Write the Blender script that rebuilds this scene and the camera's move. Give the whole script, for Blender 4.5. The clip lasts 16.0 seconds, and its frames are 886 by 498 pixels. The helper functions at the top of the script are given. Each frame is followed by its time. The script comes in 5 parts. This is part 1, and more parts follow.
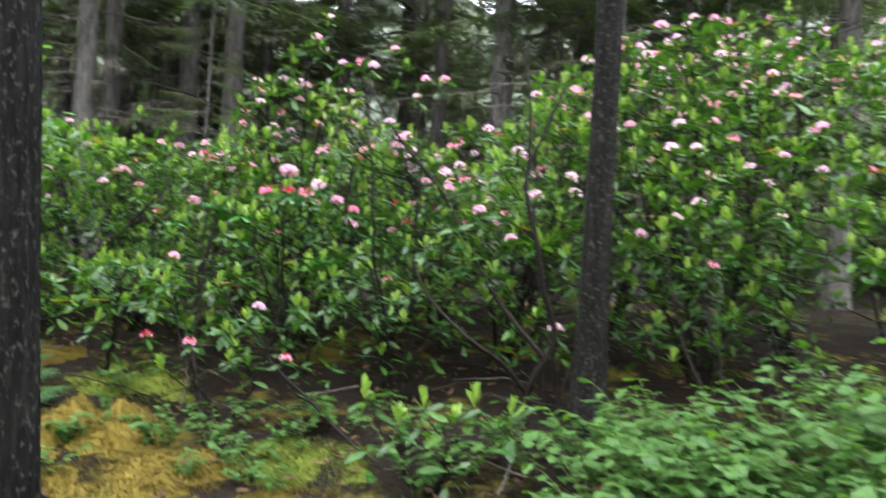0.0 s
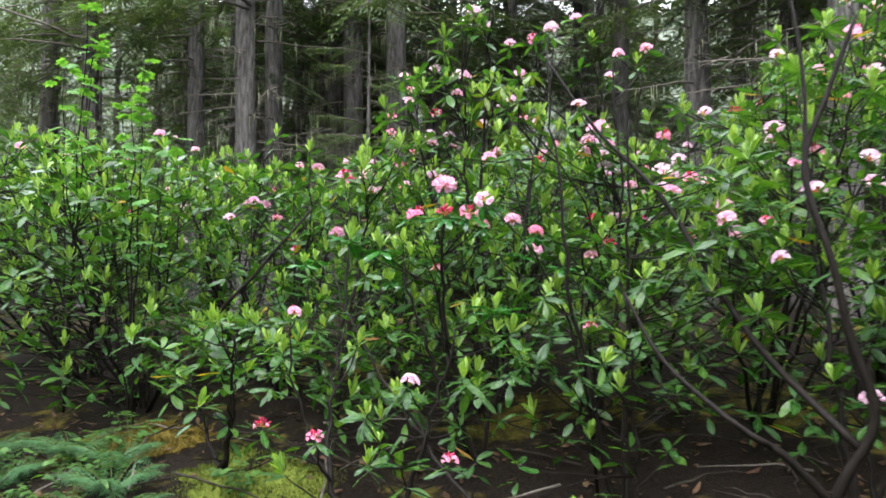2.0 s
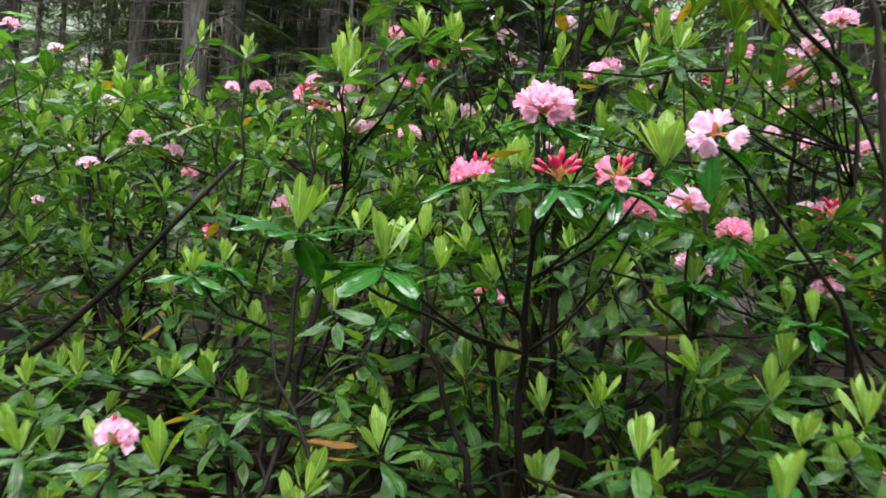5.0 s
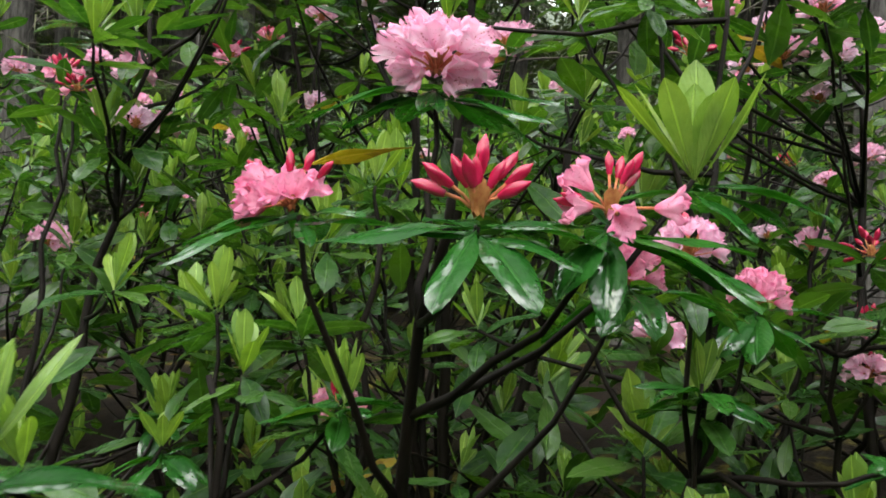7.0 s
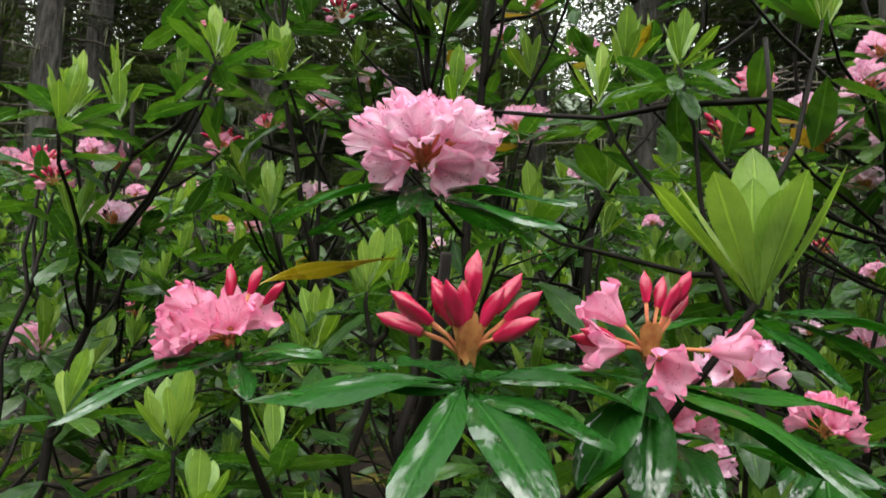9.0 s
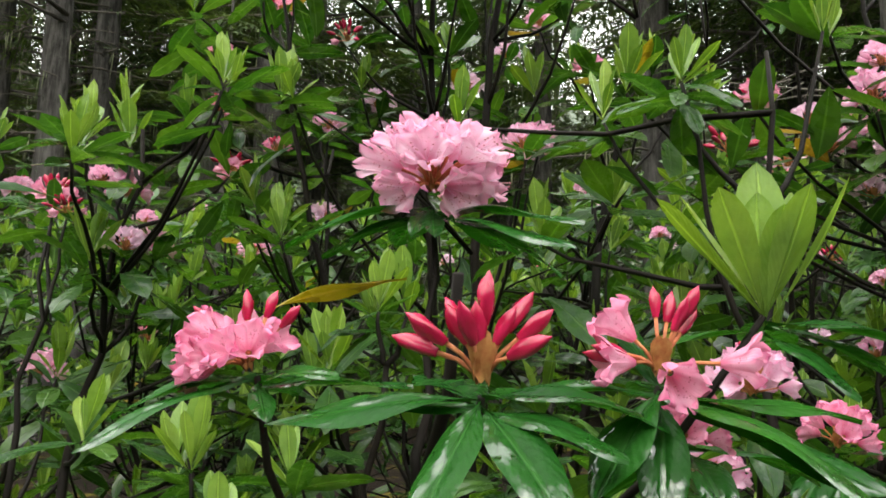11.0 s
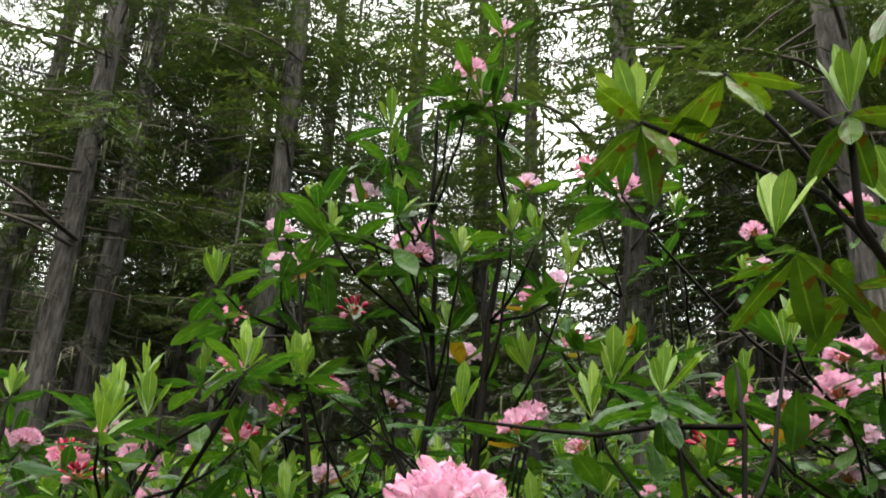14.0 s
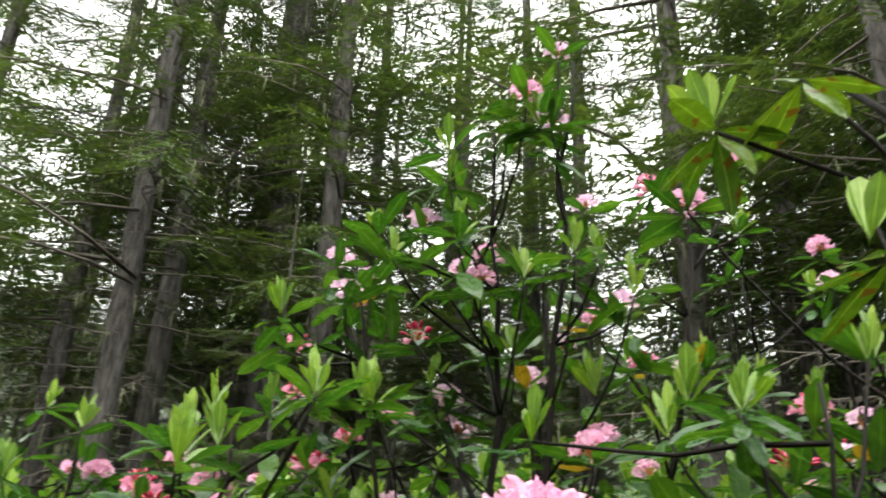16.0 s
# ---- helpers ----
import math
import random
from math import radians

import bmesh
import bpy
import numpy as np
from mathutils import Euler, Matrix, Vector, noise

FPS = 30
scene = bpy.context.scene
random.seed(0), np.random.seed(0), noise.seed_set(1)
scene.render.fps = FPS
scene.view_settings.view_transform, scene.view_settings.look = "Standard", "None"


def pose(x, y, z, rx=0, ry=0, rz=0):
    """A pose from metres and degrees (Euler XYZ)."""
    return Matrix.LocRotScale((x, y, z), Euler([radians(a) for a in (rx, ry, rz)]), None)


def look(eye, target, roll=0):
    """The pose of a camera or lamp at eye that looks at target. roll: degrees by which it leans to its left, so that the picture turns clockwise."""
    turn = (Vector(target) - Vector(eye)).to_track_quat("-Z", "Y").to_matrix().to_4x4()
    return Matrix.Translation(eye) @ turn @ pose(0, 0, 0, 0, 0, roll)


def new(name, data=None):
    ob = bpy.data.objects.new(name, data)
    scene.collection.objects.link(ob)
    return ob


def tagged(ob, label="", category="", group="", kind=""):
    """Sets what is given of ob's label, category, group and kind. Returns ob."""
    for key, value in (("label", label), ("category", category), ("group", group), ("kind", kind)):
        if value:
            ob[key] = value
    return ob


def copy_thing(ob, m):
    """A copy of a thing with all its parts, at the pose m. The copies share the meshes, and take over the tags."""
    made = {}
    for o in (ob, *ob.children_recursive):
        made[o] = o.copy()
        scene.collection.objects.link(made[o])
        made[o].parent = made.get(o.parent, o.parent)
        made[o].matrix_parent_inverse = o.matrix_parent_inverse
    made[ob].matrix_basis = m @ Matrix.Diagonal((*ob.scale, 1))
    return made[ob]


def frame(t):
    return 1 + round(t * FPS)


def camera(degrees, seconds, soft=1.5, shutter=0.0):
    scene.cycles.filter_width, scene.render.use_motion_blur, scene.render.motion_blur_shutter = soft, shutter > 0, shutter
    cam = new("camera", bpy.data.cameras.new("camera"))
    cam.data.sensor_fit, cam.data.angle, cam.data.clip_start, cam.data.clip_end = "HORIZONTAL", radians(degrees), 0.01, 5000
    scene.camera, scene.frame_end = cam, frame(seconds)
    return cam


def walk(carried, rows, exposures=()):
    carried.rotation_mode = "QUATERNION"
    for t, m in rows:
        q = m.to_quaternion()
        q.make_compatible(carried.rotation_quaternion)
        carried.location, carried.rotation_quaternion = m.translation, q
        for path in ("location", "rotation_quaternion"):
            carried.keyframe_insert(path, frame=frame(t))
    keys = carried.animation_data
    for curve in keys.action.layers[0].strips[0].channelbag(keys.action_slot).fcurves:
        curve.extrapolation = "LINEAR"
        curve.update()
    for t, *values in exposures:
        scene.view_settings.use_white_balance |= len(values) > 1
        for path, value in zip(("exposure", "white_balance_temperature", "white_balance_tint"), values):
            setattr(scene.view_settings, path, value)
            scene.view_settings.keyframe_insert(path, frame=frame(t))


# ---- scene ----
cam = camera(54.7, 16.0, 1.7, 0.4)
PATH = [
    (0, (0.737, -0.409, 1.346), (0.438, 1.567, 1.416), 3.1),
    (0.5, (0.722, -0.061, 1.402), (0.184, 1.860, 1.547), 2.7),
    (1, (0.700, 0.271, 1.430), (0.152, 2.191, 1.540), -0.5),
    (1.5, (0.595, 0.634, 1.485), (-0.119, 2.500, 1.576), 0.2),
    (2, (0.366, 0.971, 1.465), (-0.343, 2.838, 1.567), -0.1),
    (2.5, (0.146, 1.319, 1.477), (-0.585, 3.180, 1.555), 0.1),
    (3, (-0.036, 1.682, 1.540), (-0.759, 3.546, 1.586), -0.3),
    (3.2, (-0.108, 1.834, 1.519), (-0.779, 3.718, 1.565), 0.2),
    (5.3, (-0.656, 3.088, 1.642), (-1.293, 4.982, 1.713), 3.6),
    (5.5, (-0.681, 3.186, 1.651), (-1.309, 5.082, 1.762), 3.5),
    (6, (-0.728, 3.405, 1.685), (-1.215, 5.341, 1.807), 3.0),
    (6.5, (-0.763, 3.570, 1.699), (-1.161, 5.527, 1.807), 3.0),
    (7, (-0.785, 3.678, 1.727), (-1.138, 5.644, 1.826), 2.3),
    (7.5, (-0.783, 3.770, 1.741), (-1.154, 5.733, 1.837), 2.2),
    (8, (-0.783, 3.829, 1.754), (-1.194, 5.782, 1.892), 1.7),
    (8.5, (-0.785, 3.833, 1.765), (-1.205, 5.775, 1.998), 1.5),
    (9, (-0.791, 3.827, 1.772), (-1.197, 5.764, 2.061), 2.1),
    (9.2, (-0.792, 3.826, 1.772), (-1.195, 5.760, 2.083), 2.1),
    (11.5, (-0.791, 3.806, 1.774), (-1.216, 5.732, 2.108), 0.6),
    (12, (-0.791, 3.783, 1.783), (-1.208, 5.700, 2.172), 0.8),
    (12.5, (-0.794, 3.762, 1.797), (-1.199, 5.667, 2.249), 2.4),
    (13, (-0.793, 3.730, 1.824), (-1.188, 5.603, 2.404), 2.8),
    (13.5, (-0.790, 3.703, 1.834), (-1.176, 5.528, 2.554), 2.4),
    (14, (-0.786, 3.684, 1.838), (-1.165, 5.471, 2.653), 2.2),
    (14.5, (-0.790, 3.677, 1.837), (-1.155, 5.436, 2.716), 1.9),
    (15, (-0.799, 3.676, 1.835), (-1.152, 5.430, 2.730), 2.3),
    (15.5, (-0.803, 3.680, 1.834), (-1.154, 5.439, 2.722), 2.4),
    (16, (-0.812, 3.685, 1.830), (-1.298, 5.419, 2.701), 2.1),
]
walk(cam, [(t, look(eye, aim_at, lean)) for t, eye, aim_at, lean in PATH], exposures=[(0, 1.08, 6000, 16), (3.2, 1.18, 6050, 17), (5.3, 0.75, 6300, 12), (9, 0.22, 6500, 10), (12.5, 0.45, 6700, 10), (13.5, 0.35, 6700, 10), (14.5, 0.0, 6700, 10), (15, -0.25, 6700, 10), (15.5, -0.25, 6700, 10), (16, 0.55, 6600, 10)])

# ---- light ----
world = bpy.data.worlds.new("overcast_sky")
scene.world = world
world.use_nodes = True
wn, wl = world.node_tree.nodes, world.node_tree.links
wn.clear()
sky = wn.new("ShaderNodeTexSky")
sky.sky_type, sky.sun_disc = "NISHITA", False
sky.sun_elevation, sky.sun_rotation = radians(58), radians(200)
sky.air_density, sky.dust_density = 1.0, 6.0
cloud = wn.new("ShaderNodeMixRGB")
cloud.inputs[0].default_value = 0.85
cloud.inputs[2].default_value = (9.5, 9.6, 9.3, 1)
back = wn.new("ShaderNodeBackground")
back.inputs[1].default_value = 0.42
wout = wn.new("ShaderNodeOutputWorld")
wl.new(sky.outputs[0], cloud.inputs[1])
wl.new(cloud.outputs[0], back.inputs[0])
wl.new(back.outputs[0], wout.inputs[0])

sun = new("sun", bpy.data.lights.new("sun", "SUN"))
sun.data.energy, sun.data.angle, sun.data.color = 1.0, radians(40), (1.0, 0.97, 0.92)
sun.matrix_world = look((0, -4, 12), (-0.5, 4, 0))

# ---- materials ----


def material(name):
    m = bpy.data.materials.new(name)
    m.use_nodes = True
    nt = m.node_tree
    nt.nodes.clear()
    out = nt.nodes.new("ShaderNodeOutputMaterial")
    p = nt.nodes.new("ShaderNodeBsdfPrincipled")
    nt.links.new(p.outputs[0], out.inputs[0])
    return m, nt, p, out


def ramp(nt, fac, stops):
    r = nt.nodes.new("ShaderNodeValToRGB")
    el = r.color_ramp.elements
    while len(el) < len(stops):
        el.new(0.5)
    for e, (pos, col) in zip(el, stops):
        e.position, e.color = pos, (*col, 1)
    nt.links.new(fac, r.inputs[0])
    return r.outputs[0]


def noise_tex(nt, scale, detail=4.0, stretch=None, rough=0.55):
    tc = nt.nodes.new("ShaderNodeTexCoord")
    mp = nt.nodes.new("ShaderNodeMapping")
    if stretch:
        mp.inputs["Scale"].default_value = stretch
    n = nt.nodes.new("ShaderNodeTexNoise")
    n.inputs["Scale"].default_value, n.inputs["Detail"].default_value, n.inputs["Roughness"].default_value = scale, detail, rough
    nt.links.new(tc.outputs["Object"], mp.inputs[0])
    nt.links.new(mp.outputs[0], n.inputs[0])
    return n.outputs[0]


def mix(nt, fac, a, b, kind="MIX"):
    m = nt.nodes.new("ShaderNodeMixRGB")
    m.blend_type = kind
    for sock, v in zip(m.inputs, (fac, a, b)):
        if isinstance(v, (int, float)):
            sock.default_value = v
        elif isinstance(v, tuple):
            sock.default_value = (*v, 1)
        else:
            nt.links.new(v, sock)
    return m.outputs[0]


def maths(nt, op, a, b=0.0):
    m = nt.nodes.new("ShaderNodeMath")
    m.operation = op
    for sock, v in zip(m.inputs, (a, b)):
        if isinstance(v, (int, float)):
            sock.default_value = v
        else:
            nt.links.new(v, sock)
    return m.outputs[0]


def bump(nt, height, strength, dist):
    b = nt.nodes.new("ShaderNodeBump")
    b.inputs["Strength"].default_value, b.inputs["Distance"].default_value = strength, dist
    nt.links.new(height, b.inputs["Height"])
    return b.outputs[0]


def uv_parts(nt):
    u = nt.nodes.new("ShaderNodeUVMap")
    s = nt.nodes.new("ShaderNodeSeparateXYZ")
    nt.links.new(u.outputs[0], s.inputs[0])
    return s.outputs[0], s.outputs[1]


def leaf_material(name, dark, mid, light, rough, coat, thin, vein, spots=0.0, film_ior=1.45, ripple=30, wave=0.0045, dull_share=0.12, gloss=0.22, span=(0.44, 0.53), streak=None):
    """A leaf: colour by piece, a paler midrib and side veins, a wet coat with painted glint patches, and light that
    shines through.
    """
    m, nt, p, out = material(name)
    n, l = nt.nodes, nt.links
    info, geo = n.new("ShaderNodeObjectInfo"), n.new("ShaderNodeNewGeometry")
    pick = maths(nt, "FRACT", maths(nt, "ADD", info.outputs["Random"], geo.outputs["Random Per Island"]))
    col = ramp(nt, pick, [(0.0, dark), (0.55, mid), (1.0, light)])
    col = mix(nt, 0.35, col, ramp(nt, noise_tex(nt, 45, 3), [(0.3, tuple(c * 0.55 for c in mid)), (0.7, light)]))
    u, v = uv_parts(nt)
    off = maths(nt, "ABSOLUTE", maths(nt, "SUBTRACT", u, 0.5))
    rib = ramp(nt, off, [(0.0, (1, 1, 1)), (0.035, (0.5, 0.5, 0.5)), (0.06, (0, 0, 0))])
    col = mix(nt, maths(nt, "MULTIPLY", rib, vein), col, tuple(min(1, c * 2.2 + 0.03) for c in light))
    side = maths(nt, "SINE", maths(nt, "MULTIPLY", maths(nt, "SUBTRACT", v, maths(nt, "MULTIPLY", off, 0.55)), 75.0))
    if spots:
        sp = ramp(nt, noise_tex(nt, 38, 2), [(0.60, (0, 0, 0)), (0.66, (1, 1, 1))])
        col = mix(nt, maths(nt, "MULTIPLY", sp, spots), col, (0.09, 0.03, 0.01))
    l.new(col, p.inputs["Base Color"])
    wet = ramp(nt, noise_tex(nt, 28, 3), [(0.35, (rough * 0.5,) * 3), (0.7, (min(1, rough * 1.9),) * 3)])
    l.new(wet, p.inputs["Roughness"])
    # noise breaks the wet coat into patches, imitating sky reflected through tree gaps
    glint_film = ramp(nt, noise_tex(nt, 26, 4, streak), [(span[0], (dull_share * coat,) * 3), (span[1], (coat,) * 3)])
    l.new(glint_film, p.inputs["Coat Weight"])
    p.inputs["Coat Roughness"].default_value, p.inputs["Coat IOR"].default_value = 0.04, film_ior
    p.inputs["Specular IOR Level"].default_value = gloss
    h = maths(nt, "ADD", maths(nt, "MULTIPLY", side, 0.08), maths(nt, "MULTIPLY", noise_tex(nt, 160, 2), 1.2))
    bp = bump(nt, maths(nt, "SUBTRACT", h, maths(nt, "MULTIPLY", rib, 1.6)), 0.8, 0.0011)
    l.new(bp, p.inputs["Normal"])
    wavy = maths(nt, "ADD", noise_tex(nt, ripple, 2), maths(nt, "MULTIPLY", side, 0.006))
    l.new(bump(nt, wavy, 0.8, wave), p.inputs["Coat Normal"])
    tr = n.new("ShaderNodeBsdfTranslucent")
    l.new(mix(nt, 1.0, col, (1.65, 1.75, 0.45), "MULTIPLY"), tr.inputs[0])
    ms = n.new("ShaderNodeMixShader")
    ms.inputs[0].default_value = thin
    l.new(p.outputs[0], ms.inputs[1])
    l.new(tr.outputs[0], ms.inputs[2])
    l.new(ms.outputs[0], out.inputs[0])
    return m


LEAF = leaf_material("mature_leaf", (0.009, 0.045, 0.012), (0.022, 0.080, 0.016), (0.076, 0.162, 0.027), 0.30, 0.7, 0.30, 0.25)
LEAF_WET = leaf_material("wet_mature_leaf", (0.007, 0.054, 0.008), (0.012, 0.082, 0.010), (0.025, 0.115, 0.012), 0.34, 1.0, 0.20, 0.3, 0.0, 1.9, 36, 0.0048, 0.04, 0.08, (0.50, 0.57), (0.5, 1.2, 1.2))
LEAF_OLD = leaf_material("tattered_leaf", (0.03, 0.08, 0.012), (0.055, 0.12, 0.016), (0.10, 0.16, 0.02), 0.3, 0.5, 0.25, 0.5, 0.85)
LEAF_NEW = leaf_material("fresh_leaf", (0.090, 0.192, 0.036), (0.158, 0.282, 0.050), (0.265, 0.385, 0.072), 0.34, 0.35, 0.24, 0.45)
LEAF_DEAD = leaf_material("yellowing_leaf", (0.30, 0.20, 0.02), (0.36, 0.30, 0.03), (0.22, 0.10, 0.03), 0.35, 0.3, 0.25, 0.4, 0.5)
HERB = leaf_material("herb_leaf", (0.030, 0.080, 0.018), (0.046, 0.115, 0.024), (0.075, 0.160, 0.032), 0.45, 0.1, 0.3, 0.2)
MAPLE = leaf_material("maple_leaf", (0.22, 0.42, 0.05), (0.28, 0.50, 0.06), (0.34, 0.56, 0.08), 0.45, 0.1, 0.4, 0.3)
SOFT_LEAF = leaf_material("soft_maple_leaf", (0.075, 0.19, 0.055), (0.11, 0.25, 0.07), (0.15, 0.31, 0.09), 0.5, 0.05, 0.4, 0.2)
FERN = leaf_material("fern_frond", (0.028, 0.085, 0.036), (0.046, 0.125, 0.050), (0.075, 0.17, 0.064), 0.45, 0.1, 0.25, 0.2)
NEEDLE = leaf_material("conifer_needles", (0.034, 0.060, 0.030), (0.060, 0.096, 0.044), (0.110, 0.150, 0.064), 0.6, 0.0, 0.25, 0.0)


def petal_material(name, throat, body, rim, spots):
    m, nt, p, out = material(name)
    n, l = nt.nodes, nt.links
    u, v = uv_parts(nt)
    info = n.new("ShaderNodeObjectInfo")
    geo = n.new("ShaderNodeNewGeometry")
    col = ramp(nt, v, [(0.05, throat), (0.30, body), (0.72, body), (1.0, rim)])
    col = mix(nt, maths(nt, "MULTIPLY", maths(nt, "FRACT", maths(nt, "ADD", info.outputs["Random"], geo.outputs["Random Per Island"])), 0.4), col, tuple(min(1, c * 1.12) for c in body))
    col = mix(nt, 0.2, col, ramp(nt, noise_tex(nt, 70, 3), [(0.35, rim), (0.6, body)]))
    streak = maths(nt, "MULTIPLY", ramp(nt, maths(nt, "ABSOLUTE", maths(nt, "SUBTRACT", u, 0.5)), [(0.0, (1, 1, 1)), (0.14, (0, 0, 0))]), ramp(nt, v, [(0.1, (1, 1, 1)), (0.75, (0, 0, 0))]))
    col = mix(nt, maths(nt, "MULTIPLY", streak, 0.6), col, rim)
    vor = n.new("ShaderNodeTexVoronoi")
    vor.inputs["Scale"].default_value = 420
    tc = n.new("ShaderNodeTexCoord")
    l.new(tc.outputs["Object"], vor.inputs[0])
    dot = ramp(nt, vor.outputs["Distance"], [(0.18, (1, 1, 1)), (0.32, (0, 0, 0))])
    zone = ramp(nt, v, [(0.18, (0, 0, 0)), (0.3, (1, 1, 1)), (0.55, (1, 1, 1)), (0.68, (0, 0, 0))])
    mid = ramp(nt, maths(nt, "ABSOLUTE", maths(nt, "SUBTRACT", u, 0.5)), [(0.15, (1, 1, 1)), (0.3, (0, 0, 0))])
    col = mix(nt, maths(nt, "MULTIPLY", maths(nt, "MULTIPLY", dot, zone), maths(nt, "MULTIPLY", mid, spots)), col, (0.45, 0.03, 0.06))
    l.new(col, p.inputs["Base Color"])
    p.inputs["Roughness"].default_value = 0.45
    vein = maths(nt, "SINE", maths(nt, "MULTIPLY", u, 60.0))
    l.new(bump(nt, maths(nt, "ADD", vein, noise_tex(nt, 200, 2)), 0.2, 0.0004), p.inputs["Normal"])
    tr = n.new("ShaderNodeBsdfTranslucent")
    l.new(col, tr.inputs[0])
    ms = n.new("ShaderNodeMixShader")
    ms.inputs[0].default_value = 0.4
    l.new(p.outputs[0], ms.inputs[1])
    l.new(tr.outputs[0], ms.inputs[2])
    l.new(ms.outputs[0], out.inputs[0])
    return m


PETAL = petal_material("pink_petal", (0.82, 0.28, 0.44), (0.94, 0.70, 0.81), (0.87, 0.31, 0.54), 1.0)
PETAL_FAR = petal_material("mid_pink_petal", (0.84, 0.34, 0.50), (0.92, 0.62, 0.77), (0.84, 0.28, 0.52), 0.6)
PETAL_DEEP = petal_material("rose_petal", (0.74, 0.12, 0.26), (0.90, 0.46, 0.62), (0.80, 0.15, 0.36), 1.0)
PETAL_PALE = petal_material("pale_petal", (0.86, 0.50, 0.62), (0.90, 0.69, 0.82), (0.86, 0.46, 0.68), 0.5)


def plain_material(name, a, b, scale, rough, stretch=None, strength=0.3, dist=0.002, coat=0.0):
    m, nt, p, out = material(name)
    f = noise_tex(nt, scale, 5, stretch)
    col = ramp(nt, f, [(0.3, a), (0.7, b)])
    big = noise_tex(nt, scale * 0.12, 3, stretch)
    col = mix(nt, 0.3, col, ramp(nt, big, [(0.35, tuple(c * 0.6 for c in a)), (0.65, b)]))
    nt.links.new(col, p.inputs["Base Color"])
    p.inputs["Roughness"].default_value = rough
    p.inputs["Coat Weight"].default_value = coat
    p.inputs["Coat Roughness"].default_value = 0.1
    p.inputs["Specular IOR Level"].default_value = 0.12
    nt.links.new(bump(nt, f, strength, dist), p.inputs["Normal"])
    return m


BUD = plain_material("red_bud", (0.26, 0.003, 0.022), (0.62, 0.022, 0.10), 110, 0.25, (1, 1, 0.3), 0.8, 0.0012, 0.8)
STALK = plain_material("flower_stalk", (0.50, 0.12, 0.07), (0.58, 0.26, 0.11), 150, 0.5)
GREEN_STEM = plain_material("green_stem", (0.05, 0.075, 0.02), (0.10, 0.13, 0.04), 120, 0.55)
BRACT = plain_material("bud_scale", (0.22, 0.05, 0.015), (0.48, 0.26, 0.09), 110, 0.5)
ANTHER = plain_material("anther", (0.45, 0.10, 0.16), (0.70, 0.40, 0.40), 300, 0.5)
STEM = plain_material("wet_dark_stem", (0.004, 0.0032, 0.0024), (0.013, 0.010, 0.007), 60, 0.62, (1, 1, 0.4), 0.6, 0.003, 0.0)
TWIG = plain_material("dead_twig", (0.065, 0.059, 0.050), (0.16, 0.145, 0.12), 30, 0.85)
STICK = plain_material("fallen_wood", (0.016, 0.013, 0.010), (0.05, 0.043, 0.034), 30, 0.85)
LICHEN = plain_material("hanging_lichen", (0.14, 0.16, 0.09), (0.26, 0.28, 0.17), 30, 0.9)


def bark_material(name, a, b, moss, fine=1.0):
    m, nt, p, out = material(name)
    f = noise_tex(nt, 26 * fine, 8, (1, 1, 0.16), 0.65)
    g = noise_tex(nt, 9 * fine, 4, (1, 1, 0.3))
    col = ramp(nt, f, [(0.36, tuple(c * 0.22 for c in a)), (0.48, a), (0.62, b)])
    col = mix(nt, 0.35, col, ramp(nt, g, [(0.35, tuple(c * 0.6 for c in a)), (0.65, b)]))
    li = ramp(nt, noise_tex(nt, 30 * fine, 6, (1, 1, 0.6)), [(0.56, (0, 0, 0)), (0.72, (1, 1, 1))])
    col = mix(nt, maths(nt, "MULTIPLY", li, moss), col, (0.13, 0.14, 0.115))
    nt.links.new(col, p.inputs["Base Color"])
    p.inputs["Roughness"].default_value = 0.82
    p.inputs["Specular IOR Level"].default_value = 0.1
    nt.links.new(bump(nt, maths(nt, "ADD", f, maths(nt, "MULTIPLY", g, 0.5)), 0.9, 0.03), p.inputs["Normal"])
    return m


BARK = bark_material("grey_brown_bark", (0.064, 0.060, 0.055), (0.145, 0.137, 0.127), 0.45)
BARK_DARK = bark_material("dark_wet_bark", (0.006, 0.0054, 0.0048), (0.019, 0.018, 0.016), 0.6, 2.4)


def ground_material():
    m, nt, p, out = material("forest_floor")
    fine = noise_tex(nt, 55, 6)
    mid = noise_tex(nt, 9, 5)
    big = noise_tex(nt, 1.6, 4)
    # brown litter, darkened in colour to stand in for shade under the thicket
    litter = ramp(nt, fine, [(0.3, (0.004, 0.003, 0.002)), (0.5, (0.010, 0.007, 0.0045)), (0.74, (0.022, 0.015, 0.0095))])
    moss = ramp(nt, mid, [(0.3, (0.035, 0.038, 0.008)), (0.7, (0.13, 0.105, 0.018))])
    moss = mix(nt, 0.45, moss, ramp(nt, fine, [(0.35, (0.02, 0.025, 0.004)), (0.7, (0.15, 0.12, 0.02))]))
    where = ramp(nt, mix(nt, 0.35, big, mid), [(0.54, (0, 0, 0)), (0.63, (1, 1, 1))])
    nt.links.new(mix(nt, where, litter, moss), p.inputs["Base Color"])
    p.inputs["Roughness"].default_value = 0.85
    p.inputs["Specular IOR Level"].default_value = 0.1
    nt.links.new(bump(nt, maths(nt, "ADD", fine, mid), 1.0, 0.025), p.inputs["Normal"])
    return m


